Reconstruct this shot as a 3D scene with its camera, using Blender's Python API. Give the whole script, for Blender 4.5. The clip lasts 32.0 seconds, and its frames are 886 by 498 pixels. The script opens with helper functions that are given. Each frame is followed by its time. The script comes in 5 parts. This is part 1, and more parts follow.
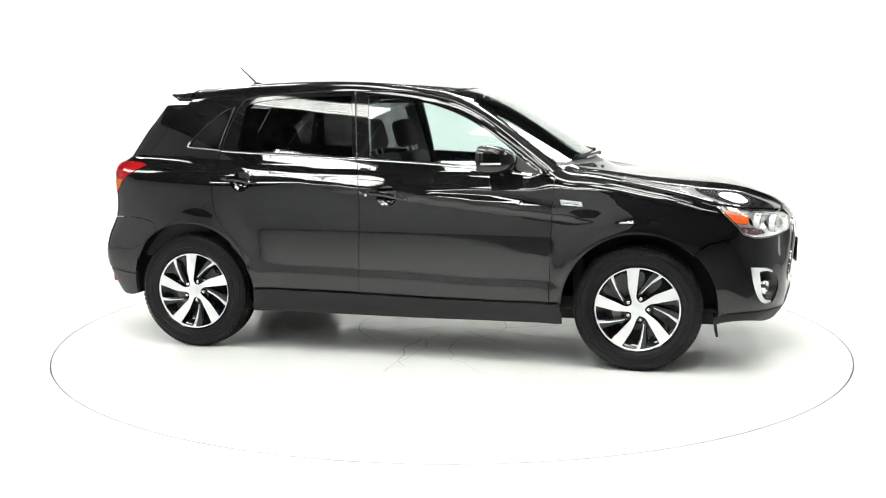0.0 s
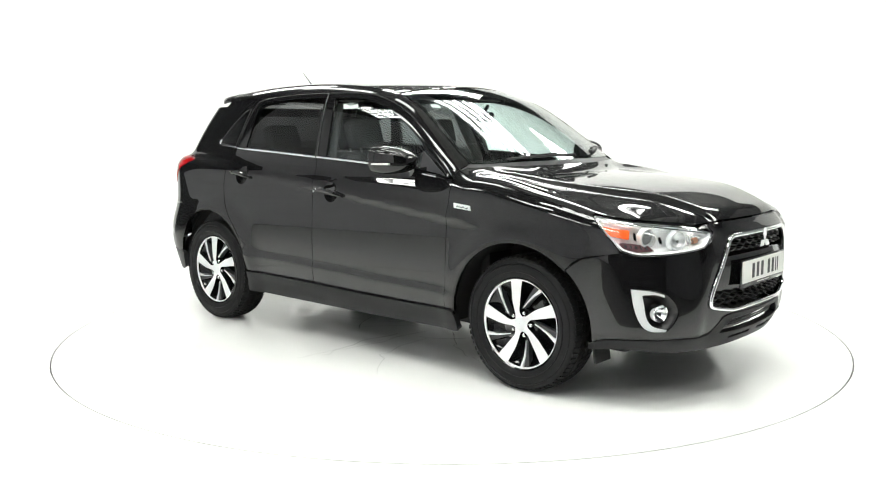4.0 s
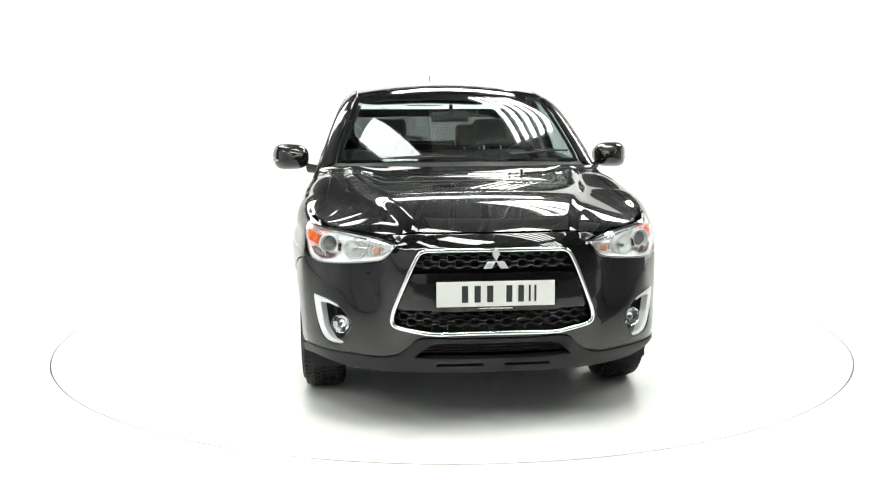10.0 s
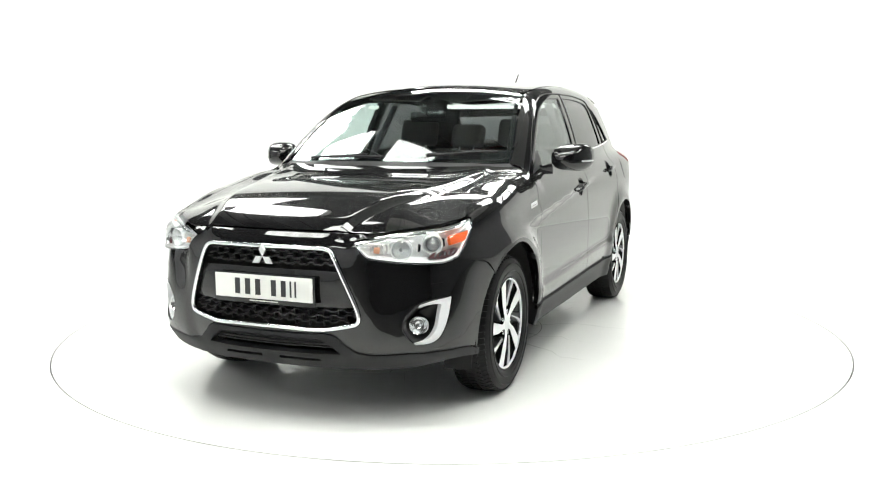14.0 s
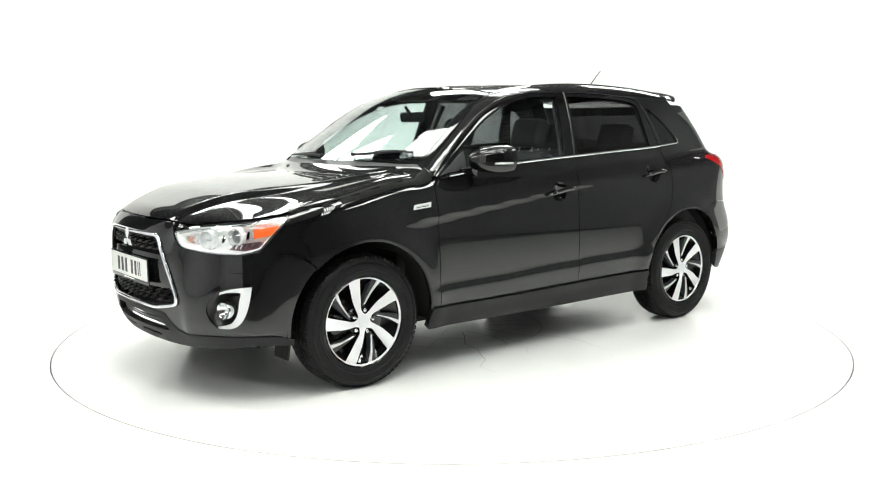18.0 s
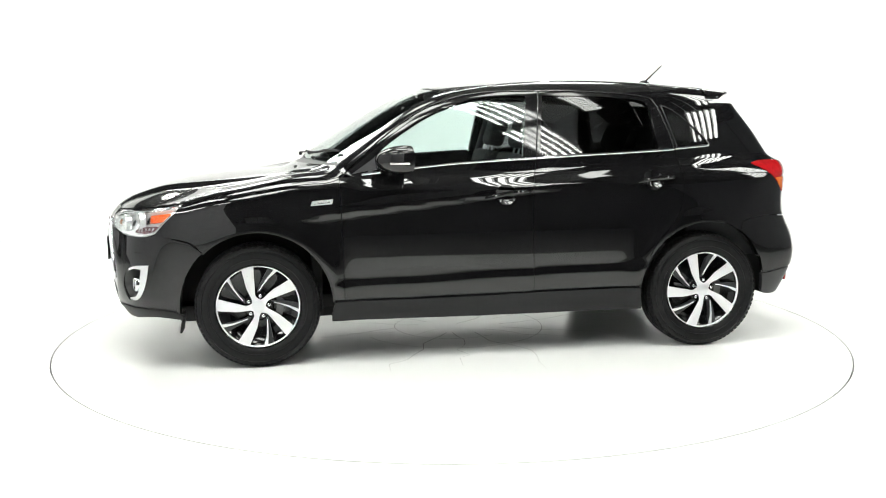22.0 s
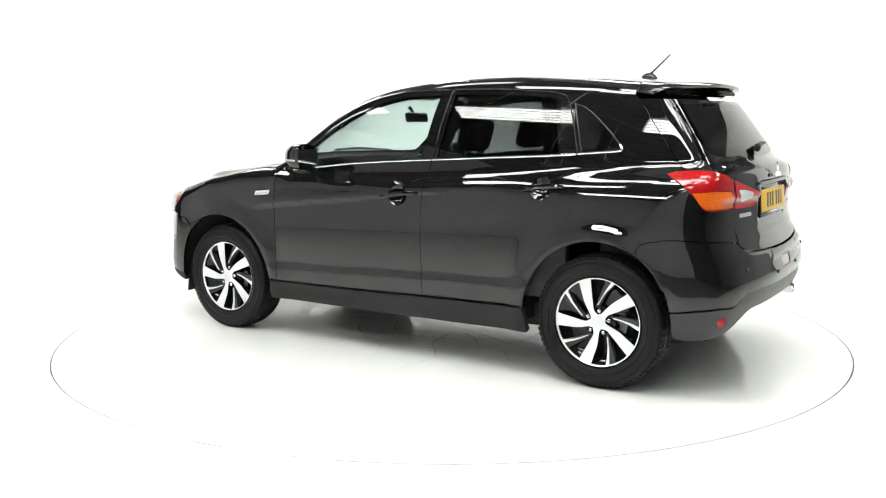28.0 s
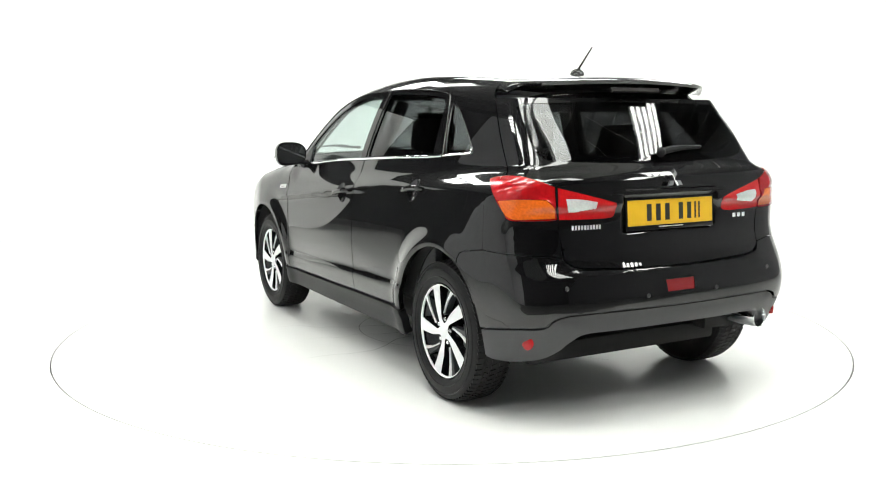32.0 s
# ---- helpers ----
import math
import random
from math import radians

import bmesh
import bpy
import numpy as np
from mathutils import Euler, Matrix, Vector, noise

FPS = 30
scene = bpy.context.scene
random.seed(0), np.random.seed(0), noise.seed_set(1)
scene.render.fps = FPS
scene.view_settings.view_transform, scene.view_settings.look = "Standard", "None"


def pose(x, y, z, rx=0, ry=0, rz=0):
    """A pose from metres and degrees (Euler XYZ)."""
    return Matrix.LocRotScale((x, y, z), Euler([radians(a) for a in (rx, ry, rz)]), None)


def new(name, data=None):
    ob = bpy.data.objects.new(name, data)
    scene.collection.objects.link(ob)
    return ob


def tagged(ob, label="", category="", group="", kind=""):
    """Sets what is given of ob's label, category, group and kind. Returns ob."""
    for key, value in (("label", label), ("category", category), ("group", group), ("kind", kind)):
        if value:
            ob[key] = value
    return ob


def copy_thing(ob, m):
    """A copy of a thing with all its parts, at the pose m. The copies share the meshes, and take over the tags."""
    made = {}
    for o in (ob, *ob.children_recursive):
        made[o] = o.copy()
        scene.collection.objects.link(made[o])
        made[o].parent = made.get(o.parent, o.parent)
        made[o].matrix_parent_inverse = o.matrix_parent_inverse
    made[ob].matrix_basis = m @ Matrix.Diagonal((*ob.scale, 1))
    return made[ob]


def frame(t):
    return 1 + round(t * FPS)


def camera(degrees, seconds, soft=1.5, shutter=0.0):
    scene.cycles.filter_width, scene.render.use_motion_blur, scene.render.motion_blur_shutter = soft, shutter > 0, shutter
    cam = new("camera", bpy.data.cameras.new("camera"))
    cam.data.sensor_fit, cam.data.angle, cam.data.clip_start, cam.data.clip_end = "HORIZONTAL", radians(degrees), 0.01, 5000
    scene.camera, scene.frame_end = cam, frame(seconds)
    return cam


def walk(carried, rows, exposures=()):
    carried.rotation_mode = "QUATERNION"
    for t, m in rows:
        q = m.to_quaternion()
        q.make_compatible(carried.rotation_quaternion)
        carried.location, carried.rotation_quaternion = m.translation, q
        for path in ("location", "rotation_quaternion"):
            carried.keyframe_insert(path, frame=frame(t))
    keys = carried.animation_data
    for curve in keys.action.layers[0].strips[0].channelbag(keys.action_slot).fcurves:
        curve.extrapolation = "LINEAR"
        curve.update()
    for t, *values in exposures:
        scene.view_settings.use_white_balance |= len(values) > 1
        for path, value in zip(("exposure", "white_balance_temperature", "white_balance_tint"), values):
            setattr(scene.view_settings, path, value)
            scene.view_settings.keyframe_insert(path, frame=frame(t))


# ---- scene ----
cam = camera(52.69, 32.0, soft=1.1)
CAM_POSE = pose(0, -5.968, 1.373, 81.923, 0, 0.467) @ pose(0, 0, 0, 0, 0, -0.217)
walk(cam, [(0, CAM_POSE), (32, CAM_POSE)])
scene.view_settings.exposure = -0.50

# ---- turntable motion: one steady turn, clockwise from above ----
TURN_START, TURN_RATE = -12.612, -7.1321     # degrees, degrees a second
CAR_SHIFT = Vector((-0.0842, -0.0294, 0))    # the car's middle off the turntable's axle
TABLE_R = 2.4986


# ---- small curve and mesh tools ----
def spline(xs, ys):
    """A natural cubic through the knots, straight beyond them."""
    xs, ys = np.array(xs, float), np.array(ys, float)
    if xs[0] > xs[-1]:
        xs, ys = xs[::-1].copy(), ys[::-1].copy()
    n, h = len(xs), np.diff(xs)
    a, b = np.zeros((n, n)), np.zeros(n)
    a[0, 0] = a[-1, -1] = 1
    for i in range(1, n - 1):
        a[i, i - 1:i + 2] = h[i - 1], 2 * (h[i - 1] + h[i]), h[i]
        b[i] = 6 * ((ys[i + 1] - ys[i]) / h[i] - (ys[i] - ys[i - 1]) / h[i - 1])
    m = np.linalg.solve(a, b)

    def at(x):
        x = np.asarray(x, float)
        q = np.clip(x, xs[0], xs[-1])
        i = np.clip(np.searchsorted(xs, q) - 1, 0, n - 2)
        l, r, w = q - xs[i], xs[i + 1] - q, h[i]
        y = (m[i] * r ** 3 + m[i + 1] * l ** 3) / (6 * w) + (ys[i] / w - m[i] * w / 6) * r + (ys[i + 1] / w - m[i + 1] * w / 6) * l
        s0 = (ys[1] - ys[0]) / h[0] - h[0] * (2 * m[0] + m[1]) / 6
        s1 = (ys[-1] - ys[-2]) / h[-1] + h[-1] * (m[-2] + 2 * m[-1]) / 6
        return y + np.where(x < xs[0], (x - xs[0]) * s0, 0) + np.where(x > xs[-1], (x - xs[-1]) * s1, 0)
    # a fine table of it is much quicker to read
    span = xs[-1] - xs[0]
    gx = np.linspace(xs[0] - 2, xs[-1] + 2, int((span + 4) / 0.0008))
    gy = at(gx)
    return lambda x: np.interp(x, gx, gy)


def smax(a, b, k):
    h = np.maximum(k - np.abs(a - b), 0) / k
    return np.maximum(a, b) + h * h * k / 4


def smin(a, b, k):
    return -smax(-a, -b, k)


def ease(x, a, b):
    t = np.clip((x - a) / (b - a), 0, 1)
    return t * t * (3 - 2 * t)

# ---- world and lights ----
world = bpy.data.worlds.new("studio_dark")
scene.world = world
world.use_nodes = True
world.node_tree.nodes["Background"].inputs[0].default_value = (0.8, 0.85, 0.9, 1)
world.node_tree.nodes["Background"].inputs[1].default_value = 0.005


# ---- materials ----
def make_mat(name):
    m = bpy.data.materials.new(name)
    m.use_nodes = True
    return m, m.node_tree.nodes, m.node_tree.links, m.node_tree.nodes["Principled BSDF"]


def simple(name, colour, rough=0.5, metal=0.0, spec=0.5, coat=0.0, vary=0.0, scale=30.0, bump=0.0, bump_scale=300.0, rough_vary=0.0):
    """A surface with grain at two scales: blotches in colour and gloss, fine relief."""
    m, nodes, links, b = make_mat(name)
    b.inputs["Base Color"].default_value = (*colour, 1)
    b.inputs["Roughness"].default_value, b.inputs["Metallic"].default_value = rough, metal
    b.inputs["Specular IOR Level"].default_value = spec
    b.inputs["Coat Weight"].default_value, b.inputs["Coat Roughness"].default_value = coat, 0.02
    if vary or rough_vary or bump:
        co = nodes.new("ShaderNodeTexCoord")
    if vary or rough_vary:
        n = nodes.new("ShaderNodeTexNoise")
        n.inputs["Scale"].default_value, n.inputs["Detail"].default_value = scale, 6
        links.new(co.outputs["Object"], n.inputs["Vector"])
    if vary:
        r = nodes.new("ShaderNodeMapRange")
        r.inputs["To Min"].default_value, r.inputs["To Max"].default_value = 1 - vary, 1 + vary
        links.new(n.outputs["Fac"], r.inputs["Value"])
        mul = nodes.new("ShaderNodeVectorMath")
        mul.operation = "SCALE"
        mul.inputs[0].default_value = colour
        links.new(r.outputs["Result"], mul.inputs["Scale"])
        links.new(mul.outputs["Vector"], b.inputs["Base Color"])
    if rough_vary:
        r2 = nodes.new("ShaderNodeMapRange")
        r2.inputs["To Min"].default_value, r2.inputs["To Max"].default_value = max(rough - rough_vary, 0), rough + rough_vary
        links.new(n.outputs["Fac"], r2.inputs["Value"])
        links.new(r2.outputs["Result"], b.inputs["Roughness"])
    if bump:
        n2 = nodes.new("ShaderNodeTexNoise")
        n2.inputs["Scale"].default_value, n2.inputs["Detail"].default_value = bump_scale, 3
        links.new(co.outputs["Object"], n2.inputs["Vector"])
        bp = nodes.new("ShaderNodeBump")
        bp.inputs["Strength"].default_value, bp.inputs["Distance"].default_value = bump, 0.002
        links.new(n2.outputs["Fac"], bp.inputs["Height"])
        links.new(bp.outputs["Normal"], b.inputs["Normal"])
    return m


def glow(name, colour, strength):
    m, nodes, links, b = make_mat(name)
    b.inputs["Base Color"].default_value = (*colour, 1)
    b.inputs["Emission Color"].default_value = (*colour, 1)
    b.inputs["Emission Strength"].default_value = strength
    return m


def pane(name, tint, rough=0.0):
    """Thin tinted glass: it lets the tint through and mirrors at its face."""
    m, nodes, links, b = make_mat(name)
    nodes.remove(b)
    t, g, x = nodes.new("ShaderNodeBsdfTransparent"), nodes.new("ShaderNodeBsdfGlossy"), nodes.new("ShaderNodeMixShader")
    fr = nodes.new("ShaderNodeLayerWeight")
    fr.inputs["Blend"].default_value = 0.5
    pw, mad = nodes.new("ShaderNodeMath"), nodes.new("ShaderNodeMath")
    pw.operation, mad.operation = "POWER", "MULTIPLY_ADD"
    pw.inputs[1].default_value, mad.inputs[1].default_value, mad.inputs[2].default_value = 5.0, 0.955, 0.045
    links.new(fr.outputs["Facing"], pw.inputs[0])
    links.new(pw.outputs[0], mad.inputs[0])
    t.inputs["Color"].default_value = (*tint, 1)
    g.inputs["Roughness"].default_value = rough
    links.new(mad.outputs[0], x.inputs["Fac"])
    links.new(t.outputs["BSDF"], x.inputs[1])
    links.new(g.outputs["BSDF"], x.inputs[2])
    links.new(x.outputs["Shader"], nodes["Material Output"].inputs["Surface"])
    return m


PAINT = simple("black_paint", (0.0034, 0.0034, 0.0038), 0.35, 0.0, 0.02, 1.0, vary=0.2, scale=900)
PAINT.node_tree.nodes["Principled BSDF"].inputs["Coat Roughness"].default_value = 0.012
PAINT.node_tree.nodes["Principled BSDF"].inputs["Coat IOR"].default_value = 1.6
PLASTIC = simple("satin_black_plastic", (0.022, 0.022, 0.024), 0.42, vary=0.15, scale=40, bump=0.06, bump_scale=900)
RUBBER = simple("tyre_rubber", (0.007, 0.007, 0.0074), 0.5, 0.0, 0.22, vary=0.25, scale=25, bump=0.15, bump_scale=500)
GLASS = pane("window_glass", (0.885, 0.935, 0.925))
DARK_GLASS = pane("privacy_glass", (0.38, 0.385, 0.39))
CHROME = simple("chrome", (0.83, 0.84, 0.85), 0.06, 1.0, rough_vary=0.02)
WHITE_FLOOR = simple("white_floor_paint", (0.82, 0.825, 0.81), 0.17, 0.0, 0.5, vary=0.02, scale=2.5, bump=0.02, bump_scale=40, rough_vary=0.05)
WHITE_WALL = simple("white_wall_paint", (0.86, 0.86, 0.85), 0.75, vary=0.015, scale=1.2, bump=0.04, bump_scale=120)
CLEAR = pane("clear_lens", (0.96, 0.97, 0.97))
RED_LENS = simple("red_lens", (0.33, 0.005, 0.007), 0.12, 0.0, 0.3, 0.6, vary=0.35, scale=45, bump=0.3, bump_scale=140)
AMBER_LENS = simple("amber_lens", (0.62, 0.11, 0.008), 0.12, 0.0, 0.3, 0.6, vary=0.4, scale=90, bump=0.5, bump_scale=180)
SILVER = simple("silver_reflector", (0.97, 0.972, 0.976), 0.16, 0.15, bump=0.8, bump_scale=42)
SKIRT = simple("matt_black_skirt", (0.011, 0.011, 0.012), 0.5, 0.0, 0.28, vary=0.15, scale=40, bump=0.06, bump_scale=900)
SPOKE_GREY = simple("satin_charcoal_alloy", (0.030, 0.031, 0.033), 0.38, 0.0, 0.4, rough_vary=0.05)
SATIN_SILVER = simple("satin_silver_trim", (0.76, 0.77, 0.78), 0.3, 0.35, rough_vary=0.05)
POLISHED = simple("machined_alloy", (0.84, 0.84, 0.85), 0.3, 0.35, rough_vary=0.06, scale=120, bump=0.03, bump_scale=700)
GLOSS_BLACK = simple("gloss_black_plastic", (0.006, 0.006, 0.0065), 0.05, 0.0, 0.5, rough_vary=0.015)
GRILLE_BLACK = simple("grille_plastic", (0.009, 0.009, 0.0095), 0.28, vary=0.1, bump=0.05, bump_scale=800)
# for beads added where an edge shows only a thin highlight
GLINT_BEAD = simple("gloss_glint_bead", (0.02, 0.02, 0.021), 0.22, 0.0, 0.6)
DARK = simple("dark_cavity", (0.008, 0.008, 0.008), 0.8)
CLOTH = simple("charcoal_seat_cloth", (0.028, 0.028, 0.031), 0.9, vary=0.3, scale=180, bump=0.4, bump_scale=700)
TRIM = simple("dark_interior_trim", (0.055, 0.056, 0.058), 0.65, vary=0.12, scale=50, bump=0.12, bump_scale=900)
STEEL = simple("brake_steel", (0.42, 0.42, 0.43), 0.35, 1.0, vary=0.15, scale=90)
PLATE_WHITE = simple("plate_white", (0.80, 0.80, 0.77), 0.35, vary=0.02)
PLATE_YELLOW = simple("plate_yellow", (0.80, 0.47, 0.02), 0.35, vary=0.03)
PLATE_INK = simple("plate_ink", (0.02, 0.02, 0.022), 0.4)
HEADLINER = simple("grey_headliner", (0.16, 0.16, 0.155), 0.95, vary=0.06, scale=60, bump=0.2, bump_scale=600)
MIRROR = simple("mirror_glass", (0.9, 0.91, 0.92), 0.01, 1.0)
PALE_LENS = simple("pale_lens", (0.62, 0.625, 0.62), 0.15, 0.25, vary=0.3, scale=120)
PROJECTOR = simple("projector_glass", (0.16, 0.165, 0.17), 0.05, 0.2, 0.8, 1.0)
LAMP_CHROME = simple("lamp_chrome", (0.93, 0.935, 0.94), 0.12, 0.5)
SMOKY = simple("smoky_pink_reflector", (0.20, 0.10, 0.11), 0.18, 0.4, vary=0.4, scale=60)
INDICATOR = simple("headlamp_amber", (0.85, 0.13, 0.025), 0.2, 0.0, 0.3, 0.4, vary=0.1, scale=90)
# ---- the car's skin: a field that is negative inside. x forward, y to the left, z up; 0, 0, 0 between the wheels on the floor ----
WHEEL_X, WHEEL_R = 1.335, 0.35
hood_z = spline([2.25, 2.16, 2.05, 1.88, 1.7, 1.5, 1.3, 1.05, 0.7, 0.0, -1.0, -1.7, -2.0],
                [0.852, 0.905, 0.952, 1.010, 1.040, 1.060, 1.073, 1.09, 1.11, 1.13, 1.17, 1.19, 1.18])
cabin_z = spline([1.2, 1.0, 0.8, 0.6, 0.42, 0.3, 0.1, -0.2, -0.55, -0.95, -1.3, -1.6, -1.9],
                 [1.062, 1.197, 1.326, 1.447, 1.541, 1.584, 1.619, 1.643, 1.650, 1.637, 1.611, 1.577, 1.536])
cabin_drop = spline([1.2, 0.7, 0.3, -0.2, -2.0], [0.27, 0.25, 0.19, 0.13, 0.11])
flank_y = spline([0.15, 0.25, 0.36, 0.48, 0.6, 0.75, 0.88, 0.98, 1.06, 1.15, 1.25],
                 [0.80, 0.835, 0.865, 0.885, 0.895, 0.895, 0.888, 0.873, 0.845, 0.79, 0.72])
green_y = spline([1.0, 1.12, 1.25, 1.4, 1.52, 1.62], [0.852, 0.817, 0.777, 0.723, 0.670, 0.616])
green_taper = spline([1.0, 0.3, -0.4, -0.9, -1.4, -1.8], [0.0, 0.0, 0.0, -0.01, -0.045, -0.095])
flank_taper = spline([2.2, 1.6, 1.0, 0.4, -0.8, -1.4, -1.8, -2.1], [-0.02, 0.010, 0.004, -0.004, -0.005, 0.0, -0.008, -0.04])
nose_x = spline([0.1, 0.22, 0.27, 0.32, 0.4, 0.5, 0.62, 0.75, 0.82, 0.88, 0.95],
                [1.9, 2.12, 2.17, 2.20, 2.22, 2.23, 2.235, 2.235, 2.225, 2.20, 2.15])
nose_plan = spline([0, 0.15, 0.3, 0.44, 0.58, 0.68, 0.76, 0.82, 0.87, 0.92],
                   [0, 0.006, 0.026, 0.064, 0.118, 0.178, 0.252, 0.345, 0.47, 0.72])
tail_x = spline([0.15, 0.28, 0.36, 0.44, 0.52, 0.62, 0.70, 0.78, 0.9, 1.05, 1.13, 1.22],
                [-1.85, -1.96, -2.01, -2.05, -2.075, -2.072, -2.045, -2.005, -1.985, -1.985, -1.97, -1.90])
tail_plan = spline([0, 0.2, 0.4, 0.55, 0.66, 0.74, 0.8, 0.86, 0.92], [0, 0.004, 0.017, 0.036, 0.057, 0.081, 0.118, 0.22, 0.52])
crest_y = spline([2.3, 2.05, 1.8, 1.5, 1.2, 0.9], [0.33, 0.385, 0.475, 0.560, 0.615, 0.645])
glass_x = spline([1.0, 1.18, 1.3, 1.45, 1.55, 1.65], [-2.006, -1.887, -1.808, -1.698, -1.622, -1.546])


def body(x, y, z):
    y = np.abs(y)
    # the lower body under bonnet and belt
    front = np.hypot(x - WHEEL_X, z - WHEEL_R)
    rear = np.hypot(x + WHEEL_X, z - WHEEL_R)
    flare = 0.024 * np.exp(-((np.minimum(front, rear) - 0.44) / 0.07) ** 2)
    # a ridge that climbs towards the rear handle, and a ledge low on the doors
    on_doors = ease(x, -1.15, -0.85) * ease(-x, -1.0, -0.8)
    over = z - (0.962 - 0.104 * x)
    ridge = 0.011 * np.exp(-(over / np.where(over > 0, 0.045, 0.022)) ** 2) * ease(x, -1.0, -0.1) * ease(-x, -1.25, -0.9)
    ledge = 0.013 * (1 - ease(z, 0.462 - 0.030 * x, 0.522 - 0.030 * x)) * on_doors
    # the wing's crown stands proud behind the wheel and draws in at the lamp
    crown = ease(x, 0.70, 0.88) * ease(-x, -1.55, -1.05)
    draw = ease(x, 1.45, 1.80) * ease(z, 0.70, 0.86)
    side = y - flank_y(z) - flank_taper(x) - flare - ridge - ledge - 0.006 * crown * ease(z, 0.94, 1.06) + 0.038 * draw
    side = side - ease(x, 1.60, 1.85) * (0.891 - flank_y(np.minimum(z, 0.56))) * ease(z, 0.22, 0.36)
    crest = crest_y(x)
    dome = 0.025 * ease(crest - y, -0.034, 0.034) * ease(x, 0.75, 1.1)
    top = z - (hood_z(x) + dome - 0.017 - 0.055 * y ** 2 + 0.050 * crown * ease(y, 0.42, 0.74) - 0.052 * ease(x, 1.45, 1.85) * ease(y, 0.42, 0.78))
    nose = x - (nose_x(z) - nose_plan(y))
    tail = (tail_x(z) + tail_plan(y)) - x
    low = smax(side, top, 0.09)
    low = smax(low, nose, 0.07)
    low = smax(low, tail, 0.06)
    low = smax(low, 0.17 - z, 0.04)
    # the cabin
    cside = (y - green_y(z) - green_taper(x)) * 0.9
    ctop = (z - (cabin_z(x) + 0.004 - cabin_drop(x) * y ** 2)) * 0.85
    cback = ((glass_x(z) + 0.14 * y ** 2) - x) * 0.8
    cab = smax(cside, ctop, 0.055)
    cab = smax(cab, cback, 0.055)
    cab = smax(cab, 1.0 - z, 0.02)
    return smin(low, cab, 0.035)


def normal_at(p):
    e, g = 1.2e-3, []
    for k in range(3):
        d = np.zeros(3)
        d[k] = e
        g.append(body(*(p + d).T) - body(*(p - d).T))
    g = np.stack(g, -1)
    return g / np.maximum(np.linalg.norm(g, axis=1, keepdims=True), 1e-12)


FRONT_C, REAR_C, FAN_R = 1.15, -1.2, 0.95


def rays(kind, a, b):
    """Starts and ways of the rays that carry flat outlines onto the skin. side: x, z; top: x, y; front and rear: arc, z round an upright axle."""
    a, b = np.asarray(a, float), np.asarray(b, float)
    o = np.zeros_like(a)
    if kind == "side":
        return np.stack([a, o + 1.3, b], -1), np.tile([0.0, -1, 0], (len(a), 1)), 1.25
    if kind == "top":
        return np.stack([a, b, o + 1.9], -1), np.tile([0.0, 0, -1], (len(a), 1)), 1.5
    if kind == "nose":
        return np.stack([o + 2.6, a, b], -1), np.tile([-1.0, 0, 0], (len(a), 1)), 1.5
    if kind == "stern":
        return np.stack([o - 2.5, -a, b], -1), np.tile([1.0, 0, 0], (len(a), 1)), 1.5
    c, sg = (FRONT_C, 1) if kind == "front" else (REAR_C, -1)
    t = a / FAN_R
    way = np.stack([sg * np.cos(t), sg * np.sin(t), o], -1)
    return np.stack([o + c, o, b], -1) + way * 1.45, -way, 1.42


def lift(kind, a, b):
    start, way, reach = rays(kind, a, b)
    n = 40
    f0 = body(*start.T)
    lo, hi = np.zeros(len(start)), np.full(len(start), reach)
    found = np.zeros(len(start), bool)
    for i in range(1, n + 1):
        s = reach * i / n
        inside = body(*(start + way * s).T) < 0
        fresh = inside & ~found
        lo[fresh], hi[fresh] = reach * (i - 1) / n, s
        found |= inside
    for _ in range(24):
        mid = (lo + hi) / 2
        inside = body(*(start + way * mid[:, None]).T) < 0
        hi, lo = np.where(inside, mid, hi), np.where(inside, lo, mid)
    return start + way * hi[:, None]
# ---- panels cut from the skin ----
from mathutils.geometry import delaunay_2d_cdt


def run(*pts, n=8):
    """A smooth line through points (Catmull-Rom)."""
    p = [np.array(q, float) for q in pts]
    if len(p) == 2:
        return p
    p = [2 * p[0] - p[1]] + p + [2 * p[-1] - p[-2]]
    out = []
    for i in range(1, len(p) - 2):
        for t in np.arange(n) / n:
            a, b, c, d = p[i - 1:i + 3]
            out.append(0.5 * (2 * b + (c - a) * t + (2 * a - 5 * b + 4 * c - d) * t * t + (3 * b - a - 3 * c + d) * t ** 3))
    return out + [p[-2]]


def ring(*runs):
    """A closed outline out of lines, run by run."""
    out = []
    for r in runs:
        for q in r:
            q = np.array(q, float)
            if not out or np.hypot(*(q - out[-1])) > 1e-4:
                out.append(q)
    if np.hypot(*(out[0] - out[-1])) < 1e-4:
        out.pop()
    o = np.array(out)
    area = np.sum(o[:, 0] * np.roll(o[:, 1], -1) - np.roll(o[:, 0], -1) * o[:, 1])
    return o if area > 0 else o[::-1].copy()


def even(o, step):
    """The outline again with corners kept and long sides divided."""
    out = []
    for a, b in zip(o, np.roll(o, -1, 0)):
        k = max(1, int(np.ceil(np.hypot(*(b - a)) / step)))
        out += [a + (b - a) * i / k for i in range(k)]
    return np.array(out)


def inset(o, d):
    """An anticlockwise outline drawn in by d."""
    e = np.roll(o, -1, 0) - o
    e /= np.maximum(np.linalg.norm(e, axis=1, keepdims=True), 1e-9)
    nrm = np.stack([-e[:, 1], e[:, 0]], -1)
    prev = np.roll(nrm, 1, 0)
    m = nrm + prev
    m /= np.maximum(np.sum(m * nrm, 1, keepdims=True), 0.35)
    return o + m * d


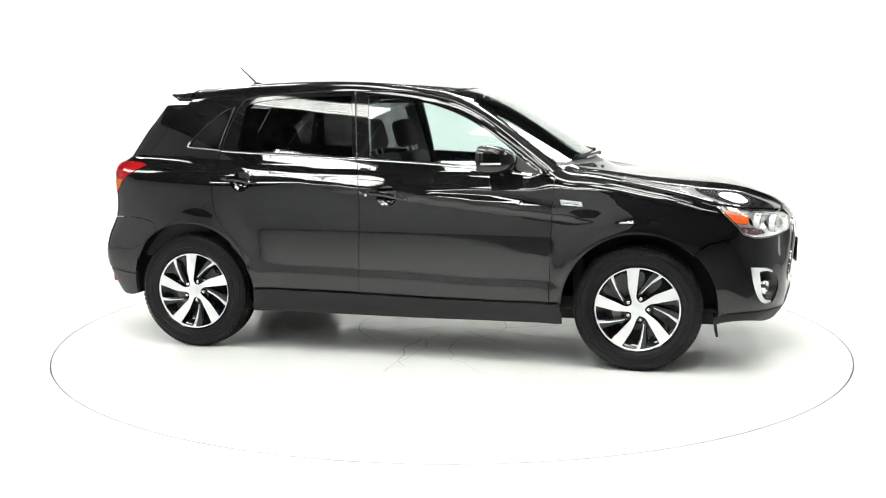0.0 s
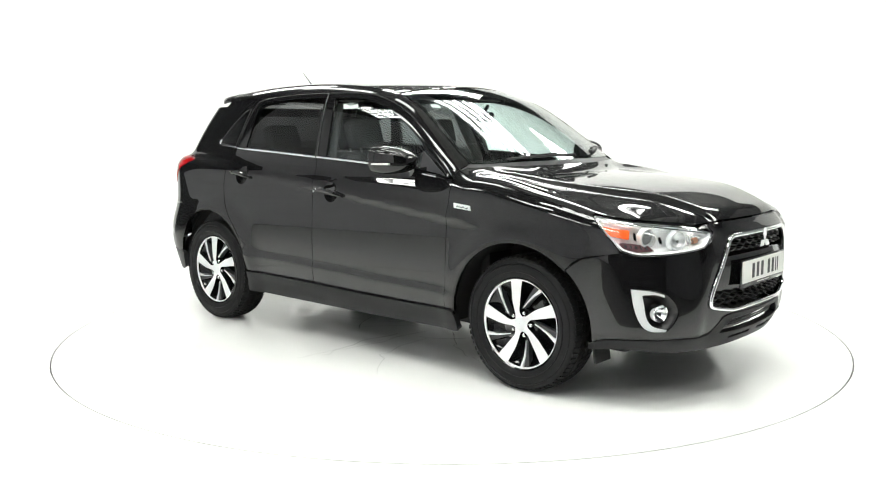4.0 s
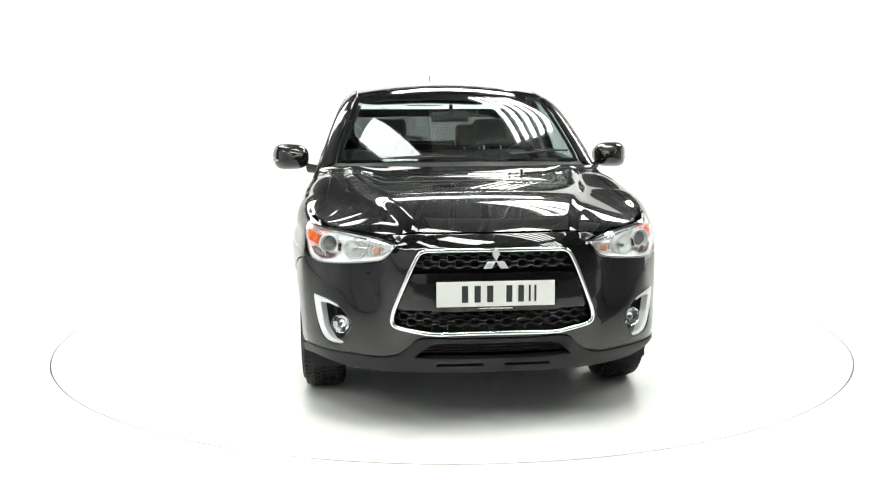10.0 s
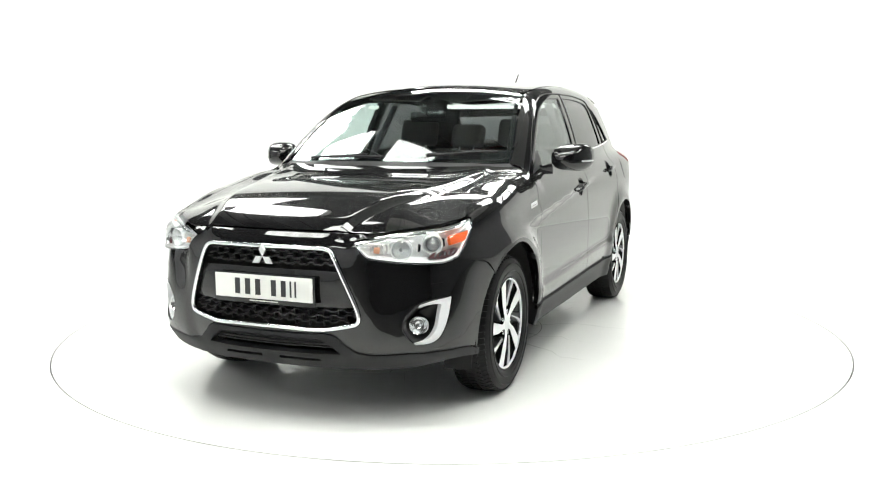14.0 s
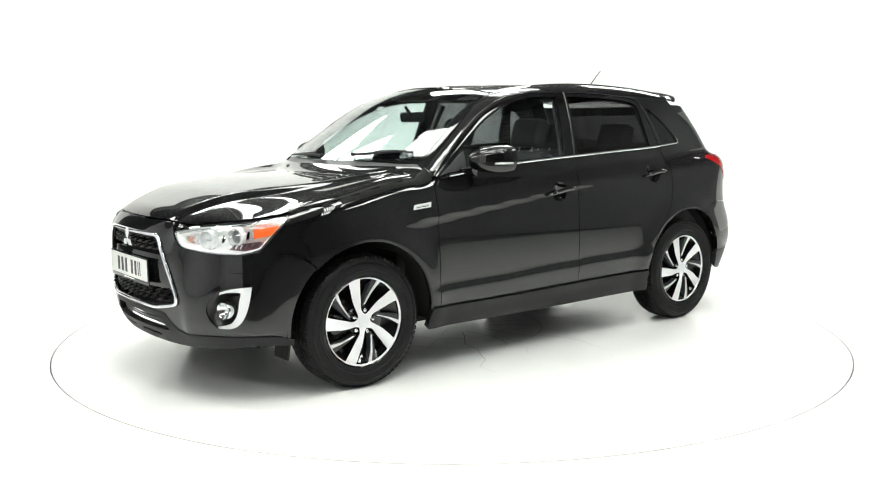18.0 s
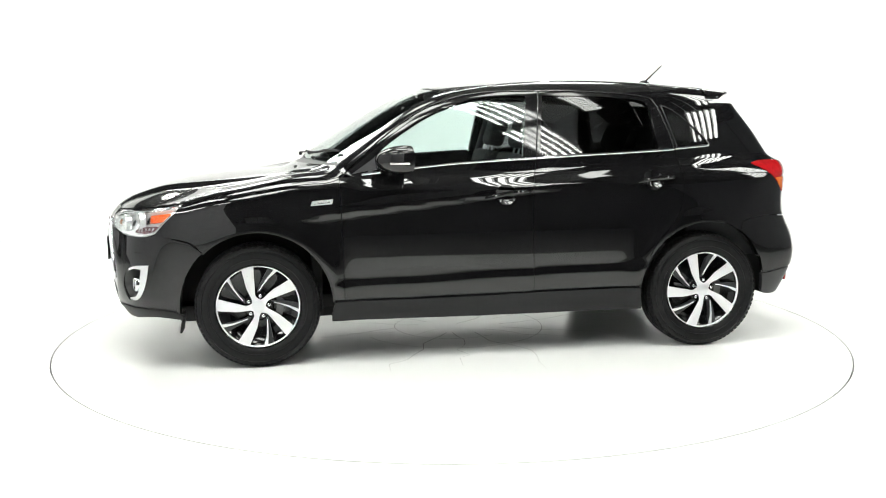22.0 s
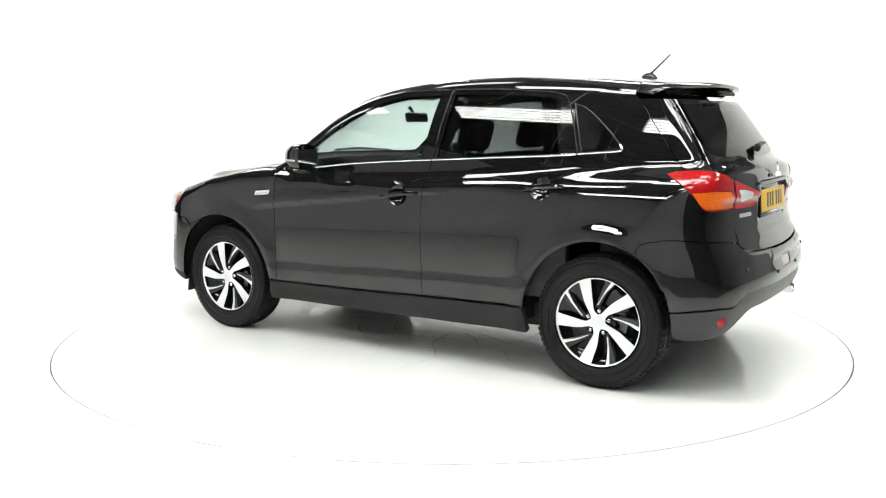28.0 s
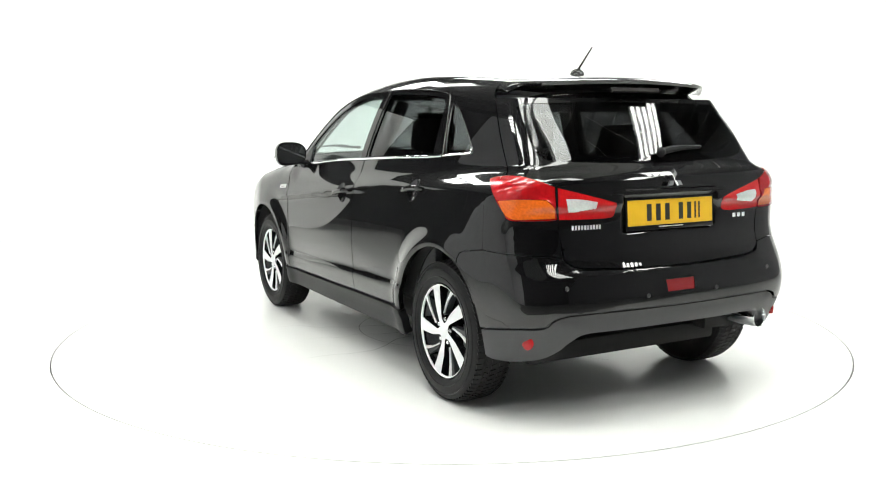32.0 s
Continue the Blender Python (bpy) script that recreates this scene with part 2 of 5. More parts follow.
def within(px, py, o):
    a, b = o, np.roll(o, -1, 0)
    hit = np.zeros(len(px), bool)
    for (x0, y0), (x1, y1) in zip(a, b):
        if y0 != y1:
            hit ^= ((y0 > py) != (y1 > py)) & (px < (x1 - x0) * (py - y0) / (y1 - y0) + x0)
    return hit


def sheet(outline, step, holes=(), gap=0.0):
    """Points and triangles that fill an outline, less its holes, with a fine rim round the edge."""
    loops = [even(inset(outline, gap) if gap else outline, step)] + [even(h if not gap else inset(h[::-1], gap)[::-1], step) for h in holes]
    rims = [inset(loops[0], 0.005)] + [inset(h[::-1], 0.005)[::-1] for h in loops[1:]]
    lo, hi = loops[0].min(0), loops[0].max(0)
    gx, gy = np.meshgrid(np.arange(lo[0], hi[0], step), np.arange(lo[1], hi[1], step * 0.87))
    gx = gx + (np.arange(len(gx)) % 2)[:, None] * step / 2
    g = np.stack([gx.ravel(), gy.ravel()], -1)
    keep = within(g[:, 0], g[:, 1], loops[0])
    for h in loops[1:]:
        keep &= ~within(g[:, 0], g[:, 1], h)
    g = g[keep]
    if len(g):
        b = np.concatenate(loops)
        d = np.full(len(g), 9.0)
        for i in range(0, len(b), 200):
            d = np.minimum(d, np.min(np.hypot(g[:, None, 0] - b[None, i:i + 200, 0], g[:, None, 1] - b[None, i:i + 200, 1]), 1))
        g = g[d > 0.6 * step]
    edges, pts = [], []
    for l in loops:
        s = len(pts)
        pts += [tuple(q) for q in l]
        edges += [(s + i, s + (i + 1) % len(l)) for i in range(len(l))]
    for l in rims:
        pts += [tuple(q) for q in l]
    pts += [tuple(q) for q in g]
    v, _, f, _, _, _ = delaunay_2d_cdt([Vector(q) for q in pts], edges, [], 0, 1e-5)
    v = np.array([tuple(q) for q in v])
    f = np.array([t for t in f if len(t) == 3])
    c = v[f].mean(1)
    ok = within(c[:, 0], c[:, 1], loops[0])
    for h in loops[1:]:
        ok &= ~within(c[:, 0], c[:, 1], h)
    return v, f[ok]


def border(f):
    """The directed edges that have a triangle on one side only."""
    e = np.concatenate([f[:, [0, 1]], f[:, [1, 2]], f[:, [2, 0]]])
    there = {(a, b) for a, b in e.tolist()}
    return [(a, b) for a, b in there if (b, a) not in there]


def raise_mesh(name, outer, normals, f, thick, edge=0.0025):
    """A mesh with a smooth outer face, a rim and an inner face."""
    rim = border(f)
    outer = outer.copy()
    n = len(outer)
    on_rim = sorted({i for e in rim for i in e})
    outer[on_rim] -= normals[on_rim] * edge
    shade = normals.copy()
    flip = {i: k for k, i in enumerate(on_rim)}
    inner = outer - normals * thick
    wall_a, wall_b = outer[on_rim], inner[on_rim]
    v = np.concatenate([outer, wall_a, wall_b, inner])
    m = len(on_rim)
    faces = f.tolist() + [(n + flip[b], n + flip[a], n + m + flip[a], n + m + flip[b]) for a, b in rim] + [
        (n + 2 * m + c, n + 2 * m + b, n + 2 * m + a) for a, b, c in f.tolist()]
    wall_n = np.zeros((m, 3))
    for a, b in rim:
        w = np.cross(outer[b] - outer[a], normals[a])
        wall_n[flip[a]] += w
        wall_n[flip[b]] += w
    wall_n /= np.maximum(np.linalg.norm(wall_n, axis=1, keepdims=True), 1e-9)
    me = bpy.data.meshes.new(name)
    me.from_pydata(v.tolist(), [], faces)
    me.polygons.foreach_set("use_smooth", [True] * len(me.polygons))
    me.normals_split_custom_set_from_vertices(np.concatenate([shade, wall_n, wall_n, -normals]).tolist())
    return me


def skin(name, kind, outline, mat, parent, step=0.03, holes=(), gap=0.002, thick=0.012, raised=0.0, right=False, label="", bend=None, edge=0.0025):
    """A panel of the skin inside a flat outline. right: the mirror image on the car's right."""
    v, f = sheet(outline, step, holes, gap)
    p = lift(kind, v[:, 0], v[:, 1])
    nr = normal_at(p)
    if bend is not None:
        p = p - nr * bend(v[:, 0], v[:, 1], p)[:, None]
    p = p + nr * raised
    a, b, c = p[f[:, 0]], p[f[:, 1]], p[f[:, 2]]
    if bend is not None:
        g = np.zeros_like(p)
        fn = np.cross(b - a, c - a)
        for k in range(3):
            np.add.at(g, f[:, k], fn)
        g /= np.maximum(np.linalg.norm(g, axis=1, keepdims=True), 1e-12)
        g[np.sum(g * nr, 1) < 0] *= -1
        nr = g
    if np.mean(np.sum(np.cross(b - a, c - a) * nr[f[:, 0]], 1)) < 0:
        f = f[:, ::-1].copy()
    if right:
        p, nr, f = p * [1, -1, 1], nr * [1, -1, 1], f[:, ::-1].copy()
    me = raise_mesh(name, p, nr, f, thick, edge)
    me.materials.append(mat)
    return hang(new(name, me), parent, label)


def hang(ob, parent, label=""):
    ob.parent = parent
    return tagged(ob, label)

# ---- the studio ----
def from_lists(name, v, f, mat, parent=None, label="", smooth=False):
    me = bpy.data.meshes.new(name)
    me.from_pydata([tuple(map(float, q)) for q in v], [], f)
    me.materials.append(mat)
    if smooth:
        me.polygons.foreach_set("use_smooth", [True] * len(me.polygons))
    ob = new(name, me)
    if parent:
        hang(ob, parent, label)
    return ob


def slab(name, sx, sy, sz, m, mat, parent=None, label=""):
    v = [m @ Vector((x * sx / 2, y * sy / 2, z * sz / 2)) for x in (-1, 1) for y in (-1, 1) for z in (-1, 1)]
    return from_lists(name, v, [(0, 1, 3, 2), (4, 6, 7, 5), (0, 4, 5, 1), (2, 3, 7, 6), (0, 2, 6, 4), (1, 5, 7, 3)], mat, parent, label)


ROOM_TOP = 6.4
COVE_TOP = 4.2


def disc(name, r0, r1, z, mat, n=144):
    v = [(r * math.cos(2 * math.pi * i / n), r * math.sin(2 * math.pi * i / n), z) for r in (r0, r1) for i in range(n)]
    return from_lists(name, v, [(i, n + i, n + (i + 1) % n, (i + 1) % n) for i in range(n)], mat)


def studio():
    n = 144
    gap = 0.009
    rows = [(TABLE_R + gap, 0.0, -0.09), (TABLE_R + gap, 0.0, 0), (2.9, 0.0, 0), (3.3, 0.0, 0), (3.3, 0.4, 0), (3.3, 1.0, 0)]
    v, f = [], []
    # how far the white paint reaches, by the way from the axle: wide under the cove, short on the workshop side
    ways, far = ([-180, -165, -150, -125, -114, -104, -90, -60, -40, -20, 0, 20, 60, 100, 135, 150, 165, 180], [9.3, 9.6, 10.7, 12.0, 10.2, 4.8, 3.7, 3.7, 4.8, 6.8, 8.2, 9.2, 9.2, 9.2, 9.2, 8.6, 8.0, 9.3])
    for r, share, z in rows:
        for i in range(n):
            a = 2 * math.pi * i / n
            q = r + share * (float(np.interp((math.degrees(a) + 180) % 360 - 180, ways, far)) - r)
            v.append((q * math.cos(a), q * math.sin(a), z))
    for j in range(len(rows) - 1):
        f += [(j * n + i, (j + 1) * n + i, (j + 1) * n + (i + 1) % n, j * n + (i + 1) % n) for i in range(n)]
    floor = from_lists("floor", v, f, WHITE_FLOOR)
    tagged(floor, "white painted studio floor round the turntable", "floor", kind="structure")
    # bare concrete beyond the white paint, a paint's thickness lower
    v, concrete = [], simple("worn_concrete", (0.13, 0.13, 0.128), 0.55, 0.0, 0.35, vary=0.2, scale=1.8, bump=0.1, bump_scale=60)
    for i in range(n):
        c, d = math.cos(2 * math.pi * (i + 0.5) / n), math.sin(2 * math.pi * (i + 0.5) / n)
        edge_r = min((8.5 if c > 0 else 9.5) / abs(c), (8.75 if d > 0 else 10.6) / abs(d))
        v += [(r * c, r * d, -0.004) for r in (3.0, edge_r)]
    hall = from_lists("floor_hall", v, [(2 * i, 2 * i + 1, (2 * i + 3) % (2 * n), (2 * i + 2) % (2 * n)) for i in range(n)], concrete)
    tagged(hall, "grey worn concrete floor of the hall beyond the white paint", "floor", kind="structure")
    pit = disc("turntable_pit", 0.2, TABLE_R + 0.3, -0.085, simple("pit_concrete", (0.15, 0.15, 0.15), 0.9, vary=0.2))
    tagged(pit, "dark pit under the turntable", "pit", kind="structure")
    # the white cove behind: floor sweeps up into the wall
    plan = [(-6.7, 4.0), (-6.45, 4.9), (-5.2, 6.5), (-1.5, 7.4), (2.5, 7.4), (5.6, 7.2), (7.5, 5.8), (8.2, 3.4)]
    line = run(*plan, n=10)
    prof = [(0.0, -0.006)] + [(1.2 * math.sin(a), 1.2 - 1.2 * math.cos(a)) for a in np.linspace(0.05, math.pi / 2, 14)] + [(1.2, 2.4), (1.2, COVE_TOP)]
    v, f = [], []
    m = len(prof)
    for i, q in enumerate(line):
        a, b = line[max(i - 1, 0)], line[min(i + 1, len(line) - 1)]
        d = (b - a) / np.hypot(*(b - a))
        out = np.array([-d[1], d[0]])
        for s, z in prof:
            p = q + out * (s - 1.2)
            v.append((p[0], p[1], z + 0.004))
    for i in range(len(line) - 1):
        f += [(i * m + j, (i + 1) * m + j, (i + 1) * m + j + 1, i * m + j + 1) for j in range(m - 1)]
    wall = from_lists("wall_cove", v, f, WHITE_WALL, smooth=True)
    tagged(wall, "seamless white studio wall curving up from the floor", "wall", kind="structure")
    # the dark workshop side behind the camera
    for name, sx, sy, x, y, c, word in (("wall_south", 11.0, 0.2, 3.5, -10.6, 0.06, "dark grey"), ("wall_south_west", 7.5, 0.2, -5.75, -10.6, 0.80, "white"), ("wall_west", 0.2, 13.3, -9.5, -3.95, 0.80, "white"), ("wall_west_back", 0.2, 6.0, -9.5, 5.7, 0.03, "dark grey"), ("wall_north", 20, 0.2, 0, 8.75, 0.05, "dark grey"), ("wall_east", 0.2, 19.2, 8.5, -1.0, 0.26, "grey")):
        paint = simple("workshop_wall_paint", (c, c, c * 1.03), 0.8, vary=0.15, scale=1.5)
        tagged(slab(name, sx, sy, ROOM_TOP, pose(x, y, ROOM_TOP / 2), paint), word + " painted workshop wall", "wall", kind="structure")
    # ribbed sheet ceiling
    sheetm = simple("grey_roof_sheet", (0.05, 0.05, 0.052), 0.6, 0.0, vary=0.12, scale=0.8)
    v, f = [], []
    x, pale = -9.5, []
    while x < 8.4:
        for dx, dz in ((0, 0), (0.42, 0), (0.45, -0.05), (0.51, -0.05), (0.54, 0)):
            pale.append(-0.4 < x < 3.6)
            v += [(x + dx, y, ROOM_TOP + dz) for y in (-10.6, 2.5, 8.8)]
        x += 0.54
    f = [(3 * i + j, 3 * i + j + 1, 3 * i + j + 4, 3 * i + j + 3) for i in range(len(v) // 3 - 1) for j in (0, 1)]
    roof = from_lists("ceiling", v, f, sheetm)
    roof.data.materials.append(simple("pale_roof_sheet", (0.32, 0.32, 0.31), 0.6, 0.0, vary=0.12, scale=0.8))
    roof.data.polygons.foreach_set("material_index", [int(pale[i // 2] and i % 2 == 0) for i in range(len(f))])
    tagged(roof, "ribbed sheet ceiling with pale and dark grey panels", "ceiling", kind="structure")
    # turntable
    v, f = [], []
    for z in (0, -0.05):
        v += [(TABLE_R * math.cos(2 * math.pi * i / n), TABLE_R * math.sin(2 * math.pi * i / n), z) for i in range(n)]
    f = [tuple(range(n)), tuple(reversed(range(n, 2 * n)))] + [(n + i, n + (i + 1) % n, (i + 1) % n, i) for i in range(n)]
    table = from_lists("turntable", v, f, WHITE_FLOOR)
    tagged(table, "round white turntable flush with the studio floor", "turntable")
    # hairline cracks in the paint round the middle
    crack = simple("crack_dirt", (0.16, 0.155, 0.15), 0.8, vary=0.3)
    rnd = random.Random(5)
    for k in range(16):
        a = k * math.tau / 16 + rnd.uniform(-0.15, 0.15)
        r, p = rnd.uniform(0.05, 0.5), []
        for i in range(9):
            p.append((r * math.cos(a), r * math.sin(a)))
            r += rnd.uniform(0.05, 0.16)
            a += rnd.uniform(-0.09, 0.09)
        v, w = [], rnd.uniform(0.0015, 0.0035)
        for i, q in enumerate(p):
            e = p[min(i + 1, 8)], p[max(i - 1, 0)]
            d = Vector((e[0][0] - e[1][0], e[0][1] - e[1][1])).normalized() * w * (1 - i / 10)
            v += [(q[0] - d.y, q[1] + d.x, 0.0008), (q[0] + d.y, q[1] - d.x, 0.0008)]
        from_lists("floor_crack", v, [(2 * i, 2 * i + 1, 2 * i + 3, 2 * i + 2) for i in range(8)], crack, table)
    for r in (0.38, 0.62):
        a0 = rnd.uniform(0, 6)
        v = [(q * math.cos(a0 + t), q * math.sin(a0 + t), 0.0007) for t in np.linspace(0, 3.6, 40) for q in (r - 0.002, r + 0.002)]
        from_lists("floor_crack", v, [(2 * i, 2 * i + 1, 2 * i + 3, 2 * i + 2) for i in range(39)], crack, table)
    return table


TUBE_GLOW = 29.0


def light_bank(x, y, turn, count=5, length=1.5, pitch=0.21, z=4.2, width=0.075):
    """A hanging frame of bare tubes; also used for added fill lights."""
    bank = new("light_bank")
    bank.matrix_basis = pose(x, y, z, 0, 0, turn)
    tagged(bank, "hanging bank of glowing white fluorescent tubes, inferred from reflections or added as fill", "studio light", "studio light banks")
    for i in range(count):
        u = (i - (count - 1) / 2) * pitch
        slab("tube", width, length, 0.04, pose(u, 0, 0), TUBE_MAT, bank)
        slab("tube_tray", width + 0.04, length + 0.06, 0.05, pose(u, 0, 0.05), LAMP_WHITE, bank)
    for s in (-1, 1):
        slab("cross_bar", count * pitch, 0.05, 0.05, pose(0, s * length * 0.38, 0.10), LAMP_WHITE, bank)
        slab("hanger", 0.02, 0.02, ROOM_TOP - z - 0.1, pose(0, s * length * 0.38, (ROOM_TOP - z + 0.1) / 2), LAMP_WHITE, bank)
    return bank


def softbox(x, y, turn, sx, sy, z=4.2):
    p = new("softbox_lamp")
    p.matrix_basis = pose(x, y, z, 0, 0, turn)
    tagged(p, "hanging white diffuser softbox lamp", "studio light", "studio softboxes")
    slab("diffuser", sx, sy, 0.03, pose(0, 0, 0), PANEL_MAT, p)
    slab("housing", sx + 0.06, sy + 0.06, 0.08, pose(0, 0, 0.06), LAMP_WHITE, p)
    for s in (-1, 1):
        slab("hanger", 0.02, 0.02, ROOM_TOP - z - 0.1, pose(0, s * sy * 0.38, (ROOM_TOP - z + 0.1) / 2), LAMP_WHITE, p)


LAMP_WHITE = simple("lamp_housing", (0.7, 0.7, 0.7), 0.5, vary=0.05)
TUBE_MAT = glow("lamp_tube_glow", (0.982, 1.0, 0.955), TUBE_GLOW)
PANEL_MAT = glow("lamp_panel_glow", (0.982, 1.0, 0.955), TUBE_GLOW * 0.55)
turntable = studio()
light_bank(1.25, 1.75, 42)
for bx, by in ((-2.75, -2.45), (-4.6, -0.5), (-0.8, -4.6), (-4.3, -5.2), (1.5, -2.9), (2.9, -4.5), (3.9, -1.2), (5.2, -2.9)):
    light_bank(bx, by, 45, length=1.7, pitch=0.125, width=0.045)
# unseen overhead fill banks, added to brighten the near floor without showing in the windows
for bx, by in ((-1.8, -1.6), (0.0, -2.1), (1.8, -1.8), (-0.9, -2.7), (0.5, -4.3)):
    light_bank(bx, by, 56, pitch=0.17, width=0.11, z=5.9)
# two more unseen banks, added only to light the white south-west walls
for bx, by, bt in ((-6.2, -7.3, 56), (-2.6, -8.3, 80)):
    light_bank(bx, by, bt, count=3, length=2.4, pitch=0.2, width=0.1, z=5.7)
for bx, by, bt in ((-3.8, 4.6, 62), (4.2, 4.6, -62), (0.2, 5.2, 90)):
    light_bank(bx, by, bt, length=2.6, pitch=0.26, width=0.13, z=5.0)
softbox(-0.98, 0.40, 45, 0.48, 1.05)
softbox(-2.45, 2.0, 48, 0.48, 1.6)
softbox(2.35, -2.3, 45, 0.26, 1.2)


# ---- mesh helpers for parts ----
def part(name, bm, mat, parent, label="", smooth=True):
    me = bpy.data.meshes.new(name)
    bm.normal_update()
    bm.to_mesh(me)
    bm.free()
    me.materials.append(mat)
    if smooth:
        me.polygons.foreach_set("use_smooth", [True] * len(me.polygons))
        me.set_sharp_from_angle(angle=radians(38))
    return hang(new(name, me), parent, label)


def block(sx, sy, sz, m, bevel=0.0, seg=2, bm=None):
    bm = bm or bmesh.new()
    r = bmesh.ops.create_cube(bm, size=1.0, matrix=m @ Matrix.Diagonal((sx, sy, sz, 1)))
    if bevel:
        es = list({e for v in r["verts"] for e in v.link_edges})
        bmesh.ops.bevel(bm, geom=es, offset=bevel, segments=seg, profile=0.6, affect="EDGES", clamp_overlap=True)
    return bm


def drum(r1, r2, depth, m, seg=32, bm=None):
    bm = bm or bmesh.new()
    bmesh.ops.create_cone(bm, cap_ends=True, segments=seg, radius1=r1, radius2=r2, depth=depth, matrix=m)
    return bm


def ball(r, m, bm=None, seg=24):
    bm = bm or bmesh.new()
    bmesh.ops.create_uvsphere(bm, u_segments=seg, v_segments=seg // 2, radius=r, matrix=m)
    return bm


def tube(path, radius, sides=8, bm=None, flat=1.0):
    """A round bar along a line; radius may be a list."""
    bm = bm or bmesh.new()
    p = [Vector(q) for q in path]
    rad = radius if isinstance(radius, (list, tuple)) else [radius] * len(p)
    rings, side = [], None
    for i, q in enumerate(p):
        d = (p[min(i + 1, len(p) - 1)] - p[max(i - 1, 0)]).normalized()
        side = d.orthogonal().normalized() if side is None else (side - d * side.dot(d)).normalized()
        up = d.cross(side)
        rings.append([bm.verts.new(q + (side * math.cos(a) + up * math.sin(a) * flat) * rad[i]) for a in np.arange(sides) * 2 * math.pi / sides])
    for a, b in zip(rings, rings[1:]):
        for i in range(sides):
            bm.faces.new((a[i], a[(i + 1) % sides], b[(i + 1) % sides], b[i]))
    bm.faces.new(rings[0][::-1])
    bm.faces.new(rings[-1])
    return bm


def lathe(profile, m, seg=64, bm=None, closed=False):
    """Turn (radius, height) pairs about local z."""
    bm = bm or bmesh.new()
    rings = [[bm.verts.new(m @ Vector((r * math.cos(a), r * math.sin(a), h))) for a in np.arange(seg) * 2 * math.pi / seg] for r, h in profile]
    pairs = list(zip(rings, rings[1:])) + ([(rings[-1], rings[0])] if closed else [])
    for a, b in pairs:
        for i in range(seg):
            bm.faces.new((a[i], a[(i + 1) % seg], b[(i + 1) % seg], b[i]))
    return bm


def plate_of(outline, z0, z1, m, bm=None, top_in=0.0):
    """A slab with a flat outline in local x, y, from z0 up to z1."""
    bm = bm or bmesh.new()
    o = np.array(outline, float)
    t = inset(o, top_in) if top_in else o
    a = [bm.verts.new(m @ Vector((*q, z0))) for q in o]
    b = [bm.verts.new(m @ Vector((*q, z1))) for q in t]
    bm.faces.new(b)
    bm.faces.new(a[::-1])
    for i in range(len(o)):
        j = (i + 1) % len(o)
        bm.faces.new((a[i], a[j], b[j], b[i]))
    return bm


def oval(cx, cz, rx, rz, n=28, tilt=0.0):
    t = np.arange(n) * 2 * np.pi / n
    x, z = rx * np.cos(t), rz * np.sin(t)
    c, s = math.cos(tilt), math.sin(tilt)
    return np.stack([cx + x * c - z * s, cz + x * s + z * c], -1)


def arch(cx, a0, a1, n=26, r=0.425, rz=0.432):
    """Points of a wheel opening, degrees from the front round over the top."""
    t = np.radians(np.linspace(a0, a1, n))
    k = 1 - 0.085 * ease(t, 2.05, 3.1) if cx < 0 else np.ones(n)
    return [(cx + r * c * np.cos(q), WHEEL_R + rz * c * np.sin(q)) for q, c in zip(t, k)]


def skin_line(kind, pts, off=0.0):
    q = np.array(pts, float)
    p = lift(kind, q[:, 0], q[:, 1])
    return p + normal_at(p) * off


# ---- the lines along which the body is cut ----
BELT = [(0.80, 1.070), (0.48, 1.107), (0.217, 1.131), (-0.29, 1.159), (-0.75, 1.182), (-1.17, 1.203), (-1.40, 1.224)]
belt_z = spline(*zip(*BELT))


def belt(x0, x1, n=10, up=0.0):
    return [(x, float(belt_z(x)) + up) for x in np.linspace(x0, x1, n)]


A_SEAM = [(0.845, 1.085), (0.63, 1.272), (0.41, 1.425), (0.20, 1.510), (-0.03, 1.549), (-0.315, 1.557)]
A_TOP = run(*A_SEAM)
R_TOP = run((-0.345, 1.557), (-0.65, 1.552), (-0.95, 1.532), (-1.05, 1.510))
B_SEAM = run((-0.335, 1.557), (-0.285, 1.155), (-0.268, 1.05), (-0.252, 0.85), (-0.262, 0.384))
R_REAR_UP = run((-1.05, 1.510), (-1.085, 1.45), (-1.13, 1.33), (-1.165, 1.203))
R_REAR_LOW = run((-1.165, 1.203), (-1.19, 1.10), (-1.192, 1.02), (-1.165, 0.86), (-1.10, 0.755), (-1.02, 0.665), (-0.955, 0.54), (-0.912, 0.388))
LAMP_TOP = run((0.378, 0.848), (0.47, 0.876), (0.58, 0.893), (0.74, 0.909), (0.905, 0.935))
LAMP_REAR = run((0.905, 0.935), (0.885, 0.885), (0.848, 0.835), (0.800, 0.768))
LAMP_BOTTOM = run((0.800, 0.768), (0.74, 0.748), (0.66, 0.747), (0.58, 0.752), (0.50, 0.762), (0.44, 0.773), (0.415, 0.792), (0.395, 0.820), (0.378, 0.848))
HEADLAMP = ring(LAMP_TOP, LAMP_REAR, LAMP_BOTTOM)
# the bonnet's edge, from the screen pillar to the lamp's rear tip, in plan
lamp_tip = lift("front", [0.893], [0.940])[0]
HOOD_SIDE = run((0.885, 0.742), (0.985, 0.735), (1.18, 0.735), (1.42, 0.742), (1.60, 0.757), (float(lamp_tip[0]), float(lamp_tip[1]) - 0.004))
FENDER_TOP = [(0.845, 1.085)] + [(float(x), float(lift("top", [x], [y])[0][2])) for x, y in HOOD_SIDE]
